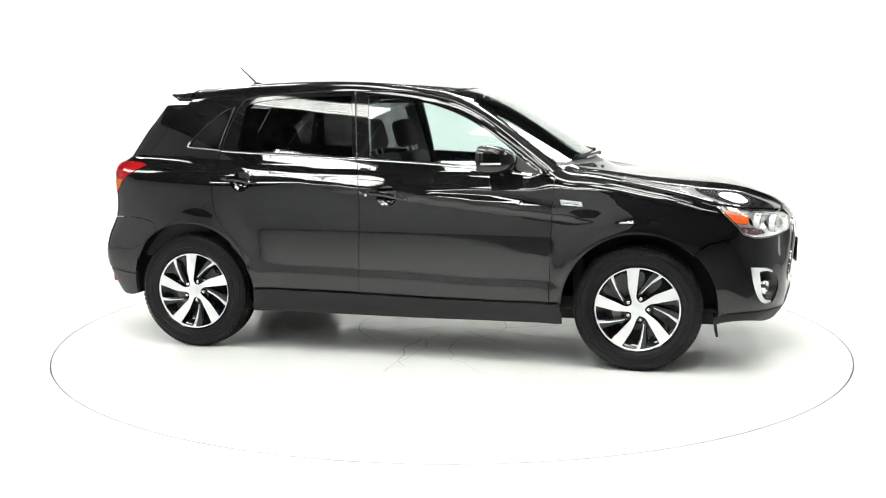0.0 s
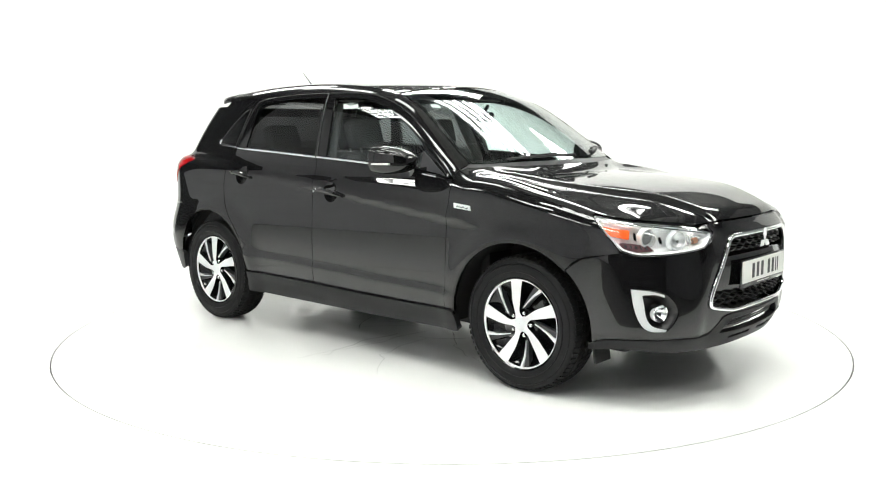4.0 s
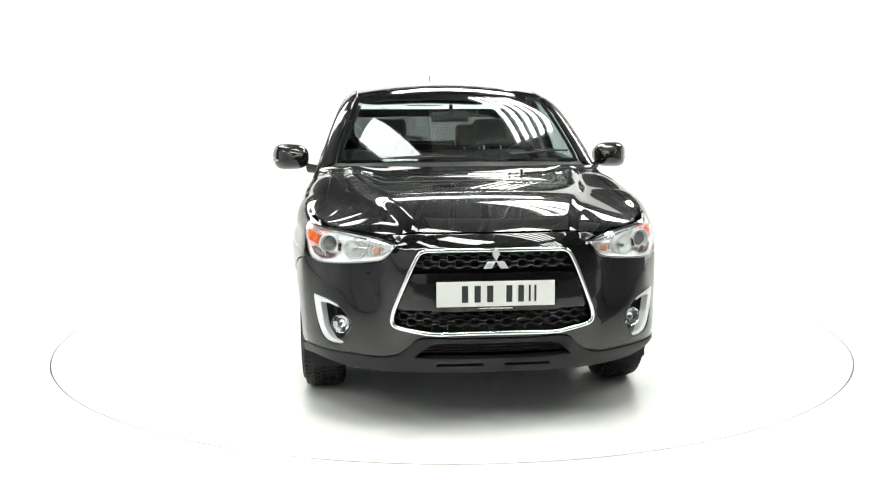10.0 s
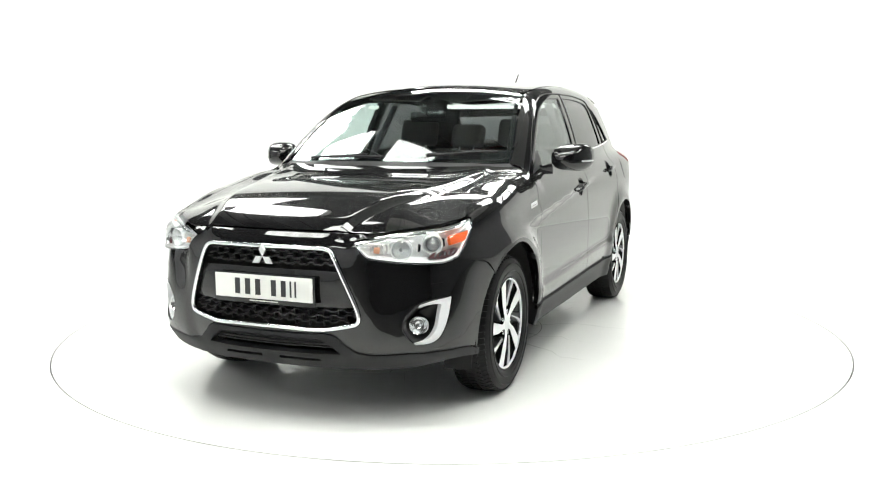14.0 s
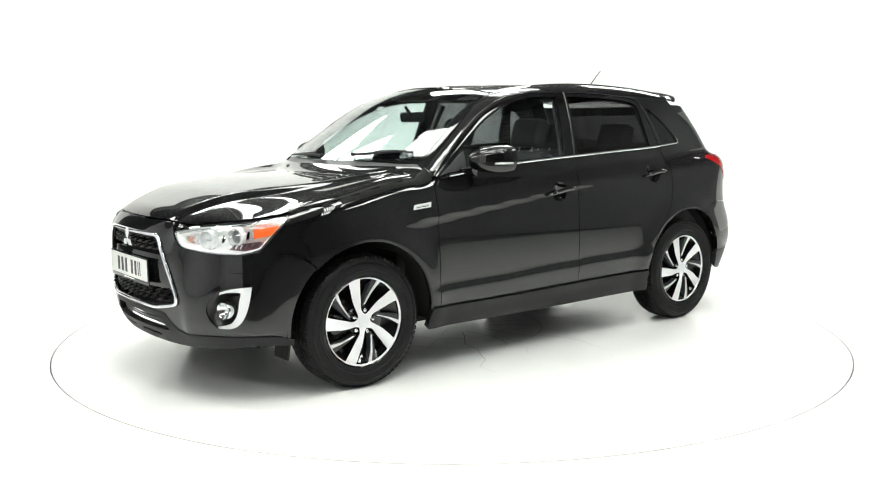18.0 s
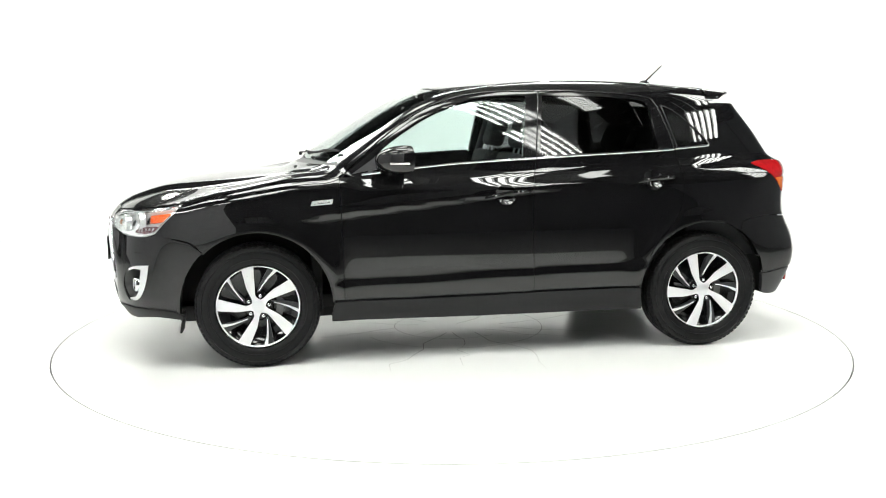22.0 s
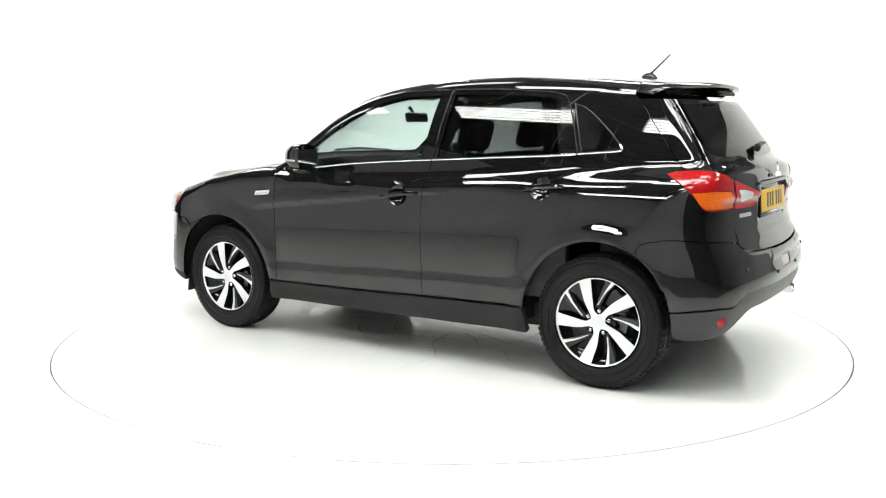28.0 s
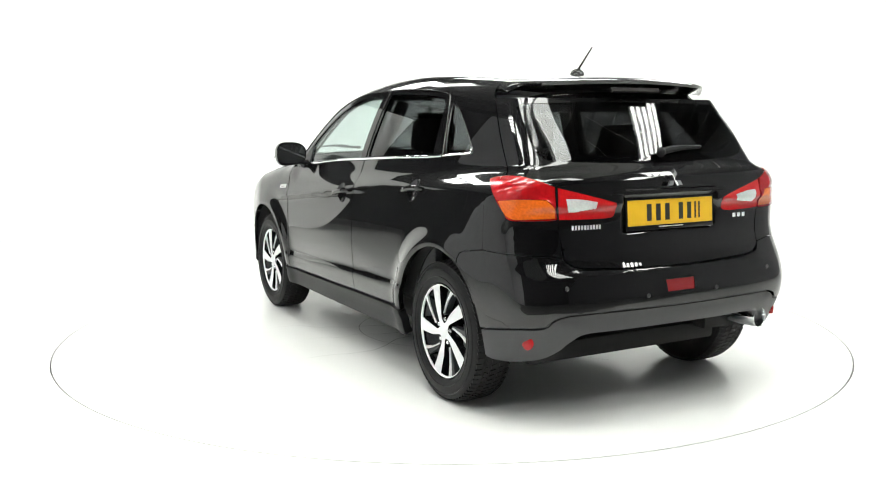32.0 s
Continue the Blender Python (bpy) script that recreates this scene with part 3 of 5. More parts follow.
HOOD_LAMP = [(float(q[0]), float(q[1])) for q in lift("front", *np.array([(0.86, 0.934), (0.74, 0.915), (0.66, 0.907), (0.58, 0.899), (0.50, 0.889), (0.44, 0.884), (0.40, 0.886), (0.36, 0.890), (0.33, 0.893)]).T)]


def mirrored(o):
    return [(-a, b) for a, b in reversed(list(o))]


def on_front(p):
    return FAN_R * math.atan2(p[1], p[0] - FRONT_C), p[2]


def on_rear(x, z):
    p = lift("side", [x], [z])[0]
    return FAN_R * math.atan2(p[1], REAR_C - p[0]), p[2]


QUARTER_SEAM = [(-1.72, 0.806), (-1.66, 0.797), (-1.60, 0.787), (-1.565, 0.775), (-1.548, 0.745)]


def body_shell(car):
    for right in (False, True):
        side = dict(right=right)
        # front wing: from the bonnet line down round the wheel opening
        lamp_rear = []
        for a, b in LAMP_REAR:
            p = lift("front", [a], [b])[0]
            lamp_rear.append((p[0], p[2]))
        low = lift("front", [0.80], [0.760])[0]
        seam = [(low[0], low[2]), (1.70, 0.725), (1.628, 0.668)]
        wing = ring(run((0.868, 1.075), (0.868, 1.02), (0.861, 0.8), (0.850, 0.376)), [(0.905, 0.376), (0.913, 0.345)],
                    arch(WHEEL_X, 180, 47), run(*seam[::-1]), lamp_rear[::-1], FENDER_TOP[::-1])
        f = skin("front_wing", "side", wing, PAINT, car, 0.028, **side)
        skin("wheel_arch_lip", "side", ring(arch(WHEEL_X, 178, 46, r=0.428, rz=0.435), arch(WHEEL_X, 46, 178, r=0.417, rz=0.424)), GLOSS_BLACK, f, 0.02, raised=0.001, gap=0, thick=0.03, **side)
        # the wing's crown, from the bonnet's edge over to its side
        crown_in = [(float(x), float(y) + 0.002) for x, y in HOOD_SIDE[:-1]]
        crown_out = [(x, float(lift("side", [x], [float(lift("top", [x], [y])[0][2]) - 0.025])[0][1])) for x, y in crown_in]
        crown = ring(crown_in, crown_out[::-1])
        skin("wing_crown", "top", crown if not right else ring([(x, -y) for x, y in crown]), PAINT, f, 0.016, gap=0, edge=0, raised=-0.0007, thick=0.004)
        badge = ring([(0.912, 0.922), (0.905, 0.949), (1.022, 0.939), (1.032, 0.913)])
        skin("wing_badge", "side", badge, SATIN_SILVER, f, 0.02, raised=0.004, gap=0, thick=0.006, holes=[ring([(0.925, 0.929), (0.921, 0.940), (1.008, 0.932), (1.012, 0.921)])], label="chrome slatted side badge", **side)
        for k in (1, 2):
            w = k / 3
            o = ring([(0.918 - 0.004 * w, 0.929 + 0.013 * w), (0.918 - 0.004 * w, 0.932 + 0.013 * w), (1.016, 0.923 + 0.013 * w), (1.016, 0.920 + 0.013 * w)])
            skin("badge_slat", "side", o, SATIN_SILVER, f, 0.02, raised=0.0035, gap=0, thick=0.004, edge=0.0005, **side)
        # doors
        door = ring(run((0.868, 1.072), (0.868, 1.02), (0.861, 0.8), (0.850, 0.376)), run((0.850, 0.372), (0.3, 0.374), (-0.262, 0.384)), B_SEAM[::-1][:24], belt(-0.287, 0.80, 14), [(0.845, 1.072)])
        d1 = skin("front_door", "side", door, PAINT, car, 0.026, holes=[oval(-0.088, 0.955, 0.062, 0.058)], **side)
        door = ring(run((-0.262, 0.386), (-0.6, 0.390), (-0.912, 0.394)), R_REAR_LOW[::-1], belt(-1.165, -0.287, 12), B_SEAM[8:])
        d2 = skin("rear_door", "side", door, PAINT, car, 0.026, holes=[oval(-1.0, 1.026, 0.062, 0.058)], **side)
        # window frames and panes
        win = ring(run((0.70, 1.135), (0.655, 1.185), (0.55, 1.275), (0.358, 1.397), (0.182, 1.473), (0.05, 1.508), (-0.06, 1.522), (-0.255, 1.525)), run((-0.255, 1.525), (-0.222, 1.30), (-0.205, 1.172)), belt(-0.205, 0.70, 10, 0.016))
        frame1 = ring(A_TOP, B_SEAM[:9], belt(-0.287, 0.80, 14))
        fr = skin("window_frame", "side", frame1, GLOSS_BLACK, d1, 0.022, holes=[win], raised=-0.002, thick=0.03, **side)
        g = skin("side_window", "side", win, GLASS, d1, 0.04, raised=-0.010, thick=0.004, gap=-0.004, label="lightly tinted window glass", **side)
        g.visible_shadow = False
        win = ring(run((-0.362, 1.528), (-0.65, 1.524), (-0.90, 1.508), (-0.985, 1.493), (-1.03, 1.465)), run((-1.03, 1.465), (-1.045, 1.33), (-1.06, 1.213)), belt(-1.06, -0.318, 9, 0.016), run((-0.318, 1.172), (-0.335, 1.35), (-0.362, 1.528)))
        frame2 = ring(R_TOP, R_REAR_UP, belt(-1.165, -0.287, 12), B_SEAM[8:0:-1])
        skin("window_frame", "side", frame2, GLOSS_BLACK, d2, 0.022, holes=[win], raised=-0.002, thick=0.03, **side)
        g = skin("side_window", "side", win, DARK_GLASS, d2, 0.04, raised=-0.010, thick=0.004, gap=-0.004, label="dark privacy glass", **side)
        g.visible_shadow = False
        # chrome belt strips
        for x0, x1, d in ((-0.283, 0.74, d1), (-1.158, -0.292, d2)):
            q = skin_line("side", belt(x0, x1, 24, 0.002), 0.003) * ([1, -1, 1] if right else [1, 1, 1])
            part("chrome_strip", tube([tuple(c) for c in q], 0.0075, 8), CHROME, d, "thin chrome strip")
        # thin glossy beads added to draw the highlight along the door frames' edges
        for line, d in ((A_TOP[4:], d1), (B_SEAM[:9], d1), (R_TOP + R_REAR_UP, d2)):
            q = skin_line("side", line, 0.0005) * ([1, -1, 1] if right else [1, 1, 1])
            part("door_glint_bead", tube([tuple(c) for c in q], 0.0032, 6), GLINT_BEAD, d)
        # pull handles in their bowls
        for (xa, za), (xb, zb), (cx, cz), d in (((0.032, 0.936), (-0.222, 0.972), (-0.088, 0.955), d1), ((-0.897, 1.016), (-1.130, 1.040), (-1.0, 1.026), d2)):
            bowl = oval(cx, cz, 0.0625, 0.0585)
            skin("handle_bowl", "side", bowl, PAINT, d, 0.007, raised=-0.002, gap=0, thick=0.004,
                 bend=lambda a, b, p, cx=cx, cz=cz: 0.026 * np.clip(1 - ((a - cx) / 0.0625) ** 2 - ((b - cz) / 0.0585) ** 2, 0, 1), **side)
            n = 14
            line = skin_line("side", [(xa + (xb - xa) * i / n, za + (zb - za) * i / n + 0.010 * math.sin(math.pi * i / n)) for i in range(n + 1)])
            bm = bmesh.new()
            rings = []
            for i, q in enumerate(line):
                w = 0.014 - 0.006 * abs(2 * i / n - 1) ** 3
                o = 0.020 * min(1, 5 * i / n, 5 * (n - i) / n) + 0.006
                rings.append([bm.verts.new((q[0], q[1] + o + dy, q[2] + dz)) for dy, dz in ((0, -w), (0.008, -w * 0.8), (0.012, 0), (0.008, w * 0.8), (0, w), (-0.006, 0))])
            for a, b in zip(rings, rings[1:]):
                for i in range(6):
                    bm.faces.new((a[i], a[(i + 1) % 6], b[(i + 1) % 6], b[i]))
            bm.faces.new(rings[0]), bm.faces.new(rings[-1][::-1])
            if right:
                bmesh.ops.scale(bm, vec=(1, -1, 1), verts=bm.verts)
            bmesh.ops.recalc_face_normals(bm, faces=bm.faces)
            part("door_handle", bm, PAINT, d)
        if right:
            q = skin_line("side", [(-0.201, 0.966)], 0.033)[0] * [1, -1, 1]
            part("key_lock", drum(0.008, 0.008, 0.006, pose(*q, 90), 16), CHROME, d1)
        # sill
        sill = ring(run((0.905, 0.368), (0.3, 0.366), (-0.3, 0.378), (-0.915, 0.386)), [(-0.93, 0.30), (-0.935, 0.252)], run((-0.935, 0.250), (0, 0.245), (0.925, 0.252)), [(0.925, 0.30)])
        skin("sill_skirt", "side", sill, SKIRT, car, 0.03, raised=0.012, thick=0.05, bend=lambda a, b, p: 0.010 * np.exp(-((b - 0.335) / 0.012) ** 2), label="satin black side skirt", **side)
        # rear quarter with the pillar behind the last window
        qwin = ring(run((-1.108, 1.468), (-1.17, 1.445), (-1.24, 1.395), (-1.33, 1.315), (-1.385, 1.255), (-1.395, 1.232), (-1.38, 1.226)), belt(-1.36, -1.185, 5, 0.008), run((-1.185, 1.215), (-1.15, 1.33), (-1.108, 1.468)))
        gate_up = run((-1.42, 1.515), (-1.47, 1.455), (-1.532, 1.372), (-1.60, 1.282), (-1.68, 1.180), (-1.72, 1.138))
        rail = [(x, float(lift("top", [x], [0.578])[0][2])) for x in np.linspace(-1.42, -1.05, 5)]
        quarter = ring(R_REAR_LOW[::-1], R_REAR_UP[::-1], [rail[-1]], rail[::-1], gate_up, [(-1.71, 1.10), (-1.715, 1.0), (-1.72, 0.95), (-1.72, 0.806)],
                       QUARTER_SEAM, arch(-WHEEL_X, 119.5, 2), [(-0.912, 0.345)])
        qp = skin("rear_quarter_panel", "side", quarter, PAINT, car, 0.026, holes=[qwin], gap=0, edge=0, **side)
        skin("wheel_arch_lip", "side", ring(arch(-WHEEL_X, 3, 150, r=0.428, rz=0.435), arch(-WHEEL_X, 150, 3, r=0.417, rz=0.424)), GLOSS_BLACK, qp, 0.02, raised=0.001, gap=0, thick=0.03, **side)
        g = skin("quarter_window", "side", qwin, DARK_GLASS, qp, 0.04, raised=-0.006, thick=0.004, gap=-0.003, label="dark fixed quarter glass", **side)
        g.visible_shadow = False
        o = np.array(run((-1.385, 1.255), (-1.398, 1.232), (-1.38, 1.222), (-1.30, 1.216), (-1.17, 1.206)))
        part("chrome_strip", tube([tuple(q * ([1, -1, 1] if right else [1, 1, 1])) for q in skin_line("side", o, 0.003)], 0.0055, 6), CHROME, qp, "thin chrome strip")
        # an added glossy bead draws the bright outline of the quarter window
        q = skin_line("side", np.concatenate([qwin, qwin[:1]]), 0.0005) * ([1, -1, 1] if right else [1, 1, 1])
        part("window_glint_bead", tube([tuple(c) for c in q], 0.0035, 6), GLINT_BEAD, qp)
        corner = ring([on_rear(-1.69, 1.095), (0.935, 1.055), (0.885, 0.99), (0.853, 0.946), (0.80, 0.940), (0.70, 0.939), (0.662, 0.941), (0.645, 0.82), (0.637, 0.777)],
                      run((0.637, 0.777), (0.75, 0.792), on_rear(-1.71, 0.806)), [on_rear(-1.71, 0.90), on_rear(-1.71, 0.95), on_rear(-1.705, 1.0), on_rear(-1.70, 1.06)])
        skin("rear_corner", "rear", corner if right else ring(mirrored(corner)), PAINT, qp, 0.026, gap=0, edge=0, raised=-0.0006)
        if not right:
            fl = oval(-1.495, 1.006, 0.072, 0.076, 36)
            skin("fuel_flap", "side", fl, PAINT, qp, 0.02, raised=0.003, thick=0.006, gap=0)
            skin("fuel_flap_gap", "side", oval(-1.495, 1.006, 0.0745, 0.0785, 36), DARK, qp, 0.02, raised=0.0006, thick=0.002, gap=0, holes=[oval(-1.495, 1.006, 0.0715, 0.0755, 36)])
        # roof rail and screen pillar
        top_line = [(x, float(lift("top", [x], [0.578])[0][2])) for x in np.linspace(0.22, -1.05, 16)]
        pillar_in = [(x, float(lift("top", [x], [y])[0][2])) for x, y in ((0.875, 0.712), (0.80, 0.703), (0.70, 0.682), (0.60, 0.658), (0.50, 0.634), (0.40, 0.613), (0.30, 0.594))]
        rail_o = ring([(0.855, 1.088)], pillar_in, top_line, [(-1.05, 1.512)], R_TOP[::-1], A_TOP[::-1])
        skin("roof_rail", "side", rail_o, PAINT, car, 0.022, gap=0.0015, **side)
    # bonnet
    edge0 = [(float(q[0]), float(q[1])) for q in lift("front", np.linspace(0, 0.28, 6), np.full(6, 0.896))]
    half = edge0 + HOOD_LAMP[::-1] + HOOD_SIDE[::-1] + run((0.885, 0.742), (0.93, 0.66), (1.03, 0.42), (1.085, 0.2), (1.10, 0.0))
    skin("bonnet", "top", ring(half, [(x, -y) for x, y in reversed(half)]), PAINT, car, 0.013)
    for y in (-0.322, 0.322):
        q = lift("top", [1.10], [y])[0]
        part("washer_jet", ball(0.011, pose(*q) @ Matrix.Diagonal((1.3, 1, 0.7, 1)), seg=12), PLASTIC, car)
    # roof
    half = run((0.29, 0.0), (0.275, 0.25), (0.235, 0.45), (0.208, 0.5765)) + [(x, 0.5765) for x in np.linspace(0.1, -1.42, 12)] + run((-1.42, 0.5765), (-1.45, 0.3), (-1.455, 0.0))
    ob = skin("roof", "top", ring(half, [(x, -y) for x, y in reversed(half)]), PAINT, car, 0.03, gap=0.0015)
    # windscreen and cowl
    half = run((0.30, 0.0), (0.285, 0.25), (0.245, 0.45), (0.222, 0.570)) + run((0.30, 0.590), (0.40, 0.609), (0.50, 0.630), (0.60, 0.654), (0.70, 0.678), (0.80, 0.699), (0.868, 0.708)) + run((0.868, 0.708), (0.93, 0.60), (1.0, 0.4), (1.045, 0.2), (1.058, 0.0))
    ws = ring(half, [(x, -y) for x, y in reversed(half)])
    ob = skin("windscreen", "top", ws, GLASS, car, 0.04, gap=0.001, thick=0.005, raised=-0.003, label="clear windscreen with a faint green tint")
    ob.visible_shadow = False
    skin("windscreen_band", "top", ring(half, [(x, -y) for x, y in reversed(half)]), GLOSS_BLACK, ob, 0.03, holes=[inset(ws, 0.028)], gap=0.001, thick=0.003, raised=-0.010)
    half = run((1.045, 0.0), (1.035, 0.2), (0.99, 0.4), (0.92, 0.60), (0.86, 0.72)) + run((0.885, 0.735), (0.95, 0.66), (1.06, 0.42), (1.11, 0.2), (1.125, 0.0))
    skin("cowl", "top", ring(half, [(x, -y) for x, y in reversed(half)]), PLASTIC, car, 0.03, raised=-0.012, thick=0.03)


def front_end(car):
    # bumper skin round the grille and lamp openings
    half_top = [(0.0, 0.892), (0.28, 0.892), (0.33, 0.889), (0.36, 0.886), (0.40, 0.882), (0.435, 0.880), (0.447, 0.872), (0.40, 0.858), (0.378, 0.848)]
    arch_pts = []
    for x, z in arch(WHEEL_X, 46.9, -8, 14):
        p = lift("side", [x], [z])[0]
        arch_pts.append(on_front(p))
    low = run((0.92, 0.318), (0.83, 0.348), (0.60, 0.350), (0.41, 0.345), (0.34, 0.385), (0.285, 0.432), (0.15, 0.434), (0.0, 0.434))
    half = half_top + LAMP_BOTTOM[::-1] + [on_front(lift("side", [1.70], [0.722])[0])] + arch_pts + low
    outline = ring(half, mirrored(half))
    g = run((0.0, 0.829), (0.15, 0.829), (0.262, 0.827)) + run((0.285, 0.820), (0.305, 0.795), (0.35, 0.68), (0.395, 0.555), (0.402, 0.50), (0.385, 0.476), (0.345, 0.464), (0.26, 0.447)) + run((0.22, 0.445), (0.1, 0.449), (0.0, 0.450))
    grille = ring(g, mirrored(g))
    fog = ring(run((0.755, 0.590), (0.742, 0.51), (0.722, 0.445), (0.695, 0.405), (0.66, 0.388), (0.612, 0.386)), run((0.612, 0.386), (0.58, 0.42), (0.560, 0.466), (0.572, 0.515), (0.62, 0.566), (0.68, 0.585), (0.755, 0.590)))
    fogs = (fog, ring(mirrored(fog)))

    def dish(a, b, p):
        # scooped cheeks beside the grille
        w = np.exp(-((np.abs(a) - 0.50) / 0.06) ** 2) * np.exp(-((b - 0.68) / 0.10) ** 2)
        crease = 0.008 * np.exp(-((np.abs(a) - 0.405) / 0.03) ** 2) * ease(b, 0.74, 0.84)
        lean = (0.034 * np.clip((b - 0.40) / 0.36, 0, 1) - 0.014) * ease(np.abs(a), 0.40, 0.46) * ease(-np.abs(a), -0.90, -0.74)
        return 0.010 * w - crease + lean
    bumper = skin("front_bumper", "front", outline, PAINT, car, 0.022, holes=[inset(grille, -0.001), *fogs], bend=dish, thick=0.02)
    for sg in (1, -1):
        o = ring([(0.665 * sg, 0.655), (0.735 * sg, 0.660), (0.735 * sg, 0.690), (0.668 * sg, 0.684)])
        skin("washer_cover", "front", o, PAINT, bumper, 0.02, raised=0.0012, thick=0.004, gap=0, edge=0.001, bend=dish)
    # bright frame of the grille
    mid = even(inset(grille, 0.007), 0.012)
    loop = skin_line("front", np.concatenate([mid, mid[:3]]), 0.003)
    part("grille_frame", tube([tuple(q) for q in loop], 0.0105, 10), CHROME, car, "polished chrome grille surround")
    net = new("grille")
    hang(net, car)
    skin("grille_backing", "front", inset(grille, 0.006), DARK, net, 0.04, raised=-0.075, gap=0, thick=0.01)
    inner = inset(grille, 0.016)

    def wave_bar(z0, lo, hi, phase):
        n = 150
        bm = bmesh.new()
        prev = None
        a = np.linspace(-0.40, 0.40, n)
        z = z0 + 0.0050 * np.clip(1.9 * np.sin(2 * np.pi * a / 0.062 + phase), -1, 1)
        ok = within(a, z, inner)
        mid = n // 2
        l, r = mid, mid
        while l > 0 and ok[l - 1]:
            l -= 1
        while r < n - 1 and ok[r + 1]:
            r += 1
        ok[:l], ok[r + 1:] = False, False
        q = skin_line("front", np.stack([a, z], -1))
        nr = normal_at(q)
        for i in range(n):
            if not ok[i]:
                prev = None
                continue
            c = [bm.verts.new(q[i] - nr[i] * d + np.array([0, 0, dz])) for d, dz in ((0.018, -0.003), (0.016, 0.0), (0.018, 0.003), (0.05, 0.004), (0.05, -0.004))]
            if prev:
                for k in range(5):
                    bm.faces.new((prev[k], prev[(k + 1) % 5], c[(k + 1) % 5], c[k]))
            prev = c
        bmesh.ops.recalc_face_normals(bm, faces=bm.faces)
        part("slat", bm, GRILLE_BLACK, net)
    rows = [(0.803, 0), (0.776, math.pi), (0.749, 0), (0.537, 0), (0.512, math.pi), (0.487, 0), (0.464, math.pi)]
    for z0, ph in rows:
        wave_bar(z0, -0.4, 0.4, ph)
    rib = None
    for (za, ph), (zb, _) in zip(rows, rows[1:]):
        if za - zb > 0.1:
            continue
        for k in range(-14, 15):
            a = (k + (0.5 if ph else 0.0)) * 0.062
            zm = (za + zb) / 2
            if abs(a) < 0.40 and within(np.array([a]), np.array([zm]), inset(inner, 0.01))[0]:
                q = skin_line("front", [(a, zm)], -0.042)[0]
                if rib is None:
                    rib = part("grille_rib", block(0.030, 0.0035, 0.026, Matrix.Identity(4)), GRILLE_BLACK, net, smooth=False)
                    one = rib
                else:
                    one = hang(new("grille_rib", rib.data), net)
                one.matrix_basis = pose(*q, 0, 0, math.degrees(a / FAN_R))
    # number plate panel
    pp = run((0.0, 0.722), (0.2, 0.722), (0.315, 0.716)) + run((0.335, 0.70), (0.365, 0.60), (0.378, 0.560)) + run((0.365, 0.553), (0.2, 0.552), (0.0, 0.552))
    skin("plate_panel", "front", ring(pp, mirrored(pp)), GLOSS_BLACK, car, 0.03, raised=-0.012, gap=0, thick=0.02, bend=lambda a, b, p: 0.006 * ease(np.abs(b - 0.637), 0.05, 0.085))
    number_plate(car, pose(2.238, 0, 0.634, 90, 0, 90), PLATE_WHITE, 0.520, 0.111, "white number plate with dark characters")
    emblem(car, pose(2.235, 0, 0.775, 90, 0, 90), 0.046, SATIN_SILVER)
    # lower lip and intake
    lip_low = run((0.0, 0.262), (0.2, 0.260), (0.42, 0.258), (0.60, 0.270), (0.70, 0.288), (0.80, 0.297), (0.92, 0.288))
    half = run((0.0, 0.432), (0.15, 0.432), (0.285, 0.430), (0.345, 0.383), (0.41, 0.343), (0.60, 0.348), (0.83, 0.346), (0.92, 0.316)) + lip_low[::-1]
    intake_half = run((0.0, 0.408), (0.15, 0.408), (0.225, 0.405)) + run((0.245, 0.40), (0.285, 0.37), (0.315, 0.340)) + [(0.2, 0.338), (0.0, 0.338)]
    intake = ring(intake_half, mirrored(intake_half))
    slots = [ring([(s * 0.045, 0.312), (s * 0.225, 0.309), (s * 0.232, 0.300), (s * 0.045, 0.302)]) for s in (1, -1)]
    lip = skin("bumper_lip", "front", ring(half, mirrored(half)), SKIRT, car, 0.024, holes=[intake, *slots], thick=0.03, raised=0.004, bend=lambda a, b, p: -0.012 * ease(b, 0.29, 0.35) * ease(np.abs(a), 0.36, 0.46) * ease(-np.abs(a), -0.90, -0.74), label="satin black lower bumper lip")
    skin("intake_backing", "front", inset(intake, -0.01), DARK, lip, 0.05, raised=-0.07, gap=0, thick=0.01)
    for s in slots:
        skin("slot_backing", "front", inset(s, -0.004), DARK, lip, 0.05, raised=-0.025, gap=0, thick=0.004)
    for z0 in (0.358, 0.373, 0.389):
        a = np.linspace(-0.29, 0.29, 24)
        q = skin_line("front", np.stack([a, a * 0 + z0], -1), -0.03)
        part("intake_slat", tube([tuple(c) for c in q], 0.0045, 6), GRILLE_BLACK, lip)
    for sg in (1, -1):
        # fog lamp nook with its bright bracket
        o = fog if sg > 0 else fogs[1]
        nook = skin("fog_nook", "front", inset(o, -0.001), GRILLE_BLACK, car, 0.012, gap=0, thick=0.006,
                    bend=lambda a, b, p, o=o: 0.075 * ease(rim_gap(a, b, o), 0.0, 0.05))
        br = run((0.757, 0.592), (0.744, 0.51), (0.724, 0.445), (0.697, 0.403), (0.66, 0.386), (0.605, 0.383)) + run((0.605, 0.393), (0.645, 0.401), (0.672, 0.418), (0.694, 0.46), (0.704, 0.52), (0.712, 0.562)) + run((0.705, 0.566), (0.66, 0.566), (0.620, 0.553)) + run((0.625, 0.566), (0.68, 0.583), (0.757, 0.592))
        br = ring(br) if sg > 0 else ring(mirrored(br))
        skin("fog_bracket", "front", br, SATIN_SILVER, nook, 0.014, raised=0.004, gap=0, thick=0.03, label="satin silver fog lamp bracket")
        q = skin_line("front", [(0.632 * sg, 0.466)], -0.045)[0]
        m = pose(*q, 0, 0, math.degrees(0.30 * sg)) @ pose(0, 0, 0, 0, 90, 0)
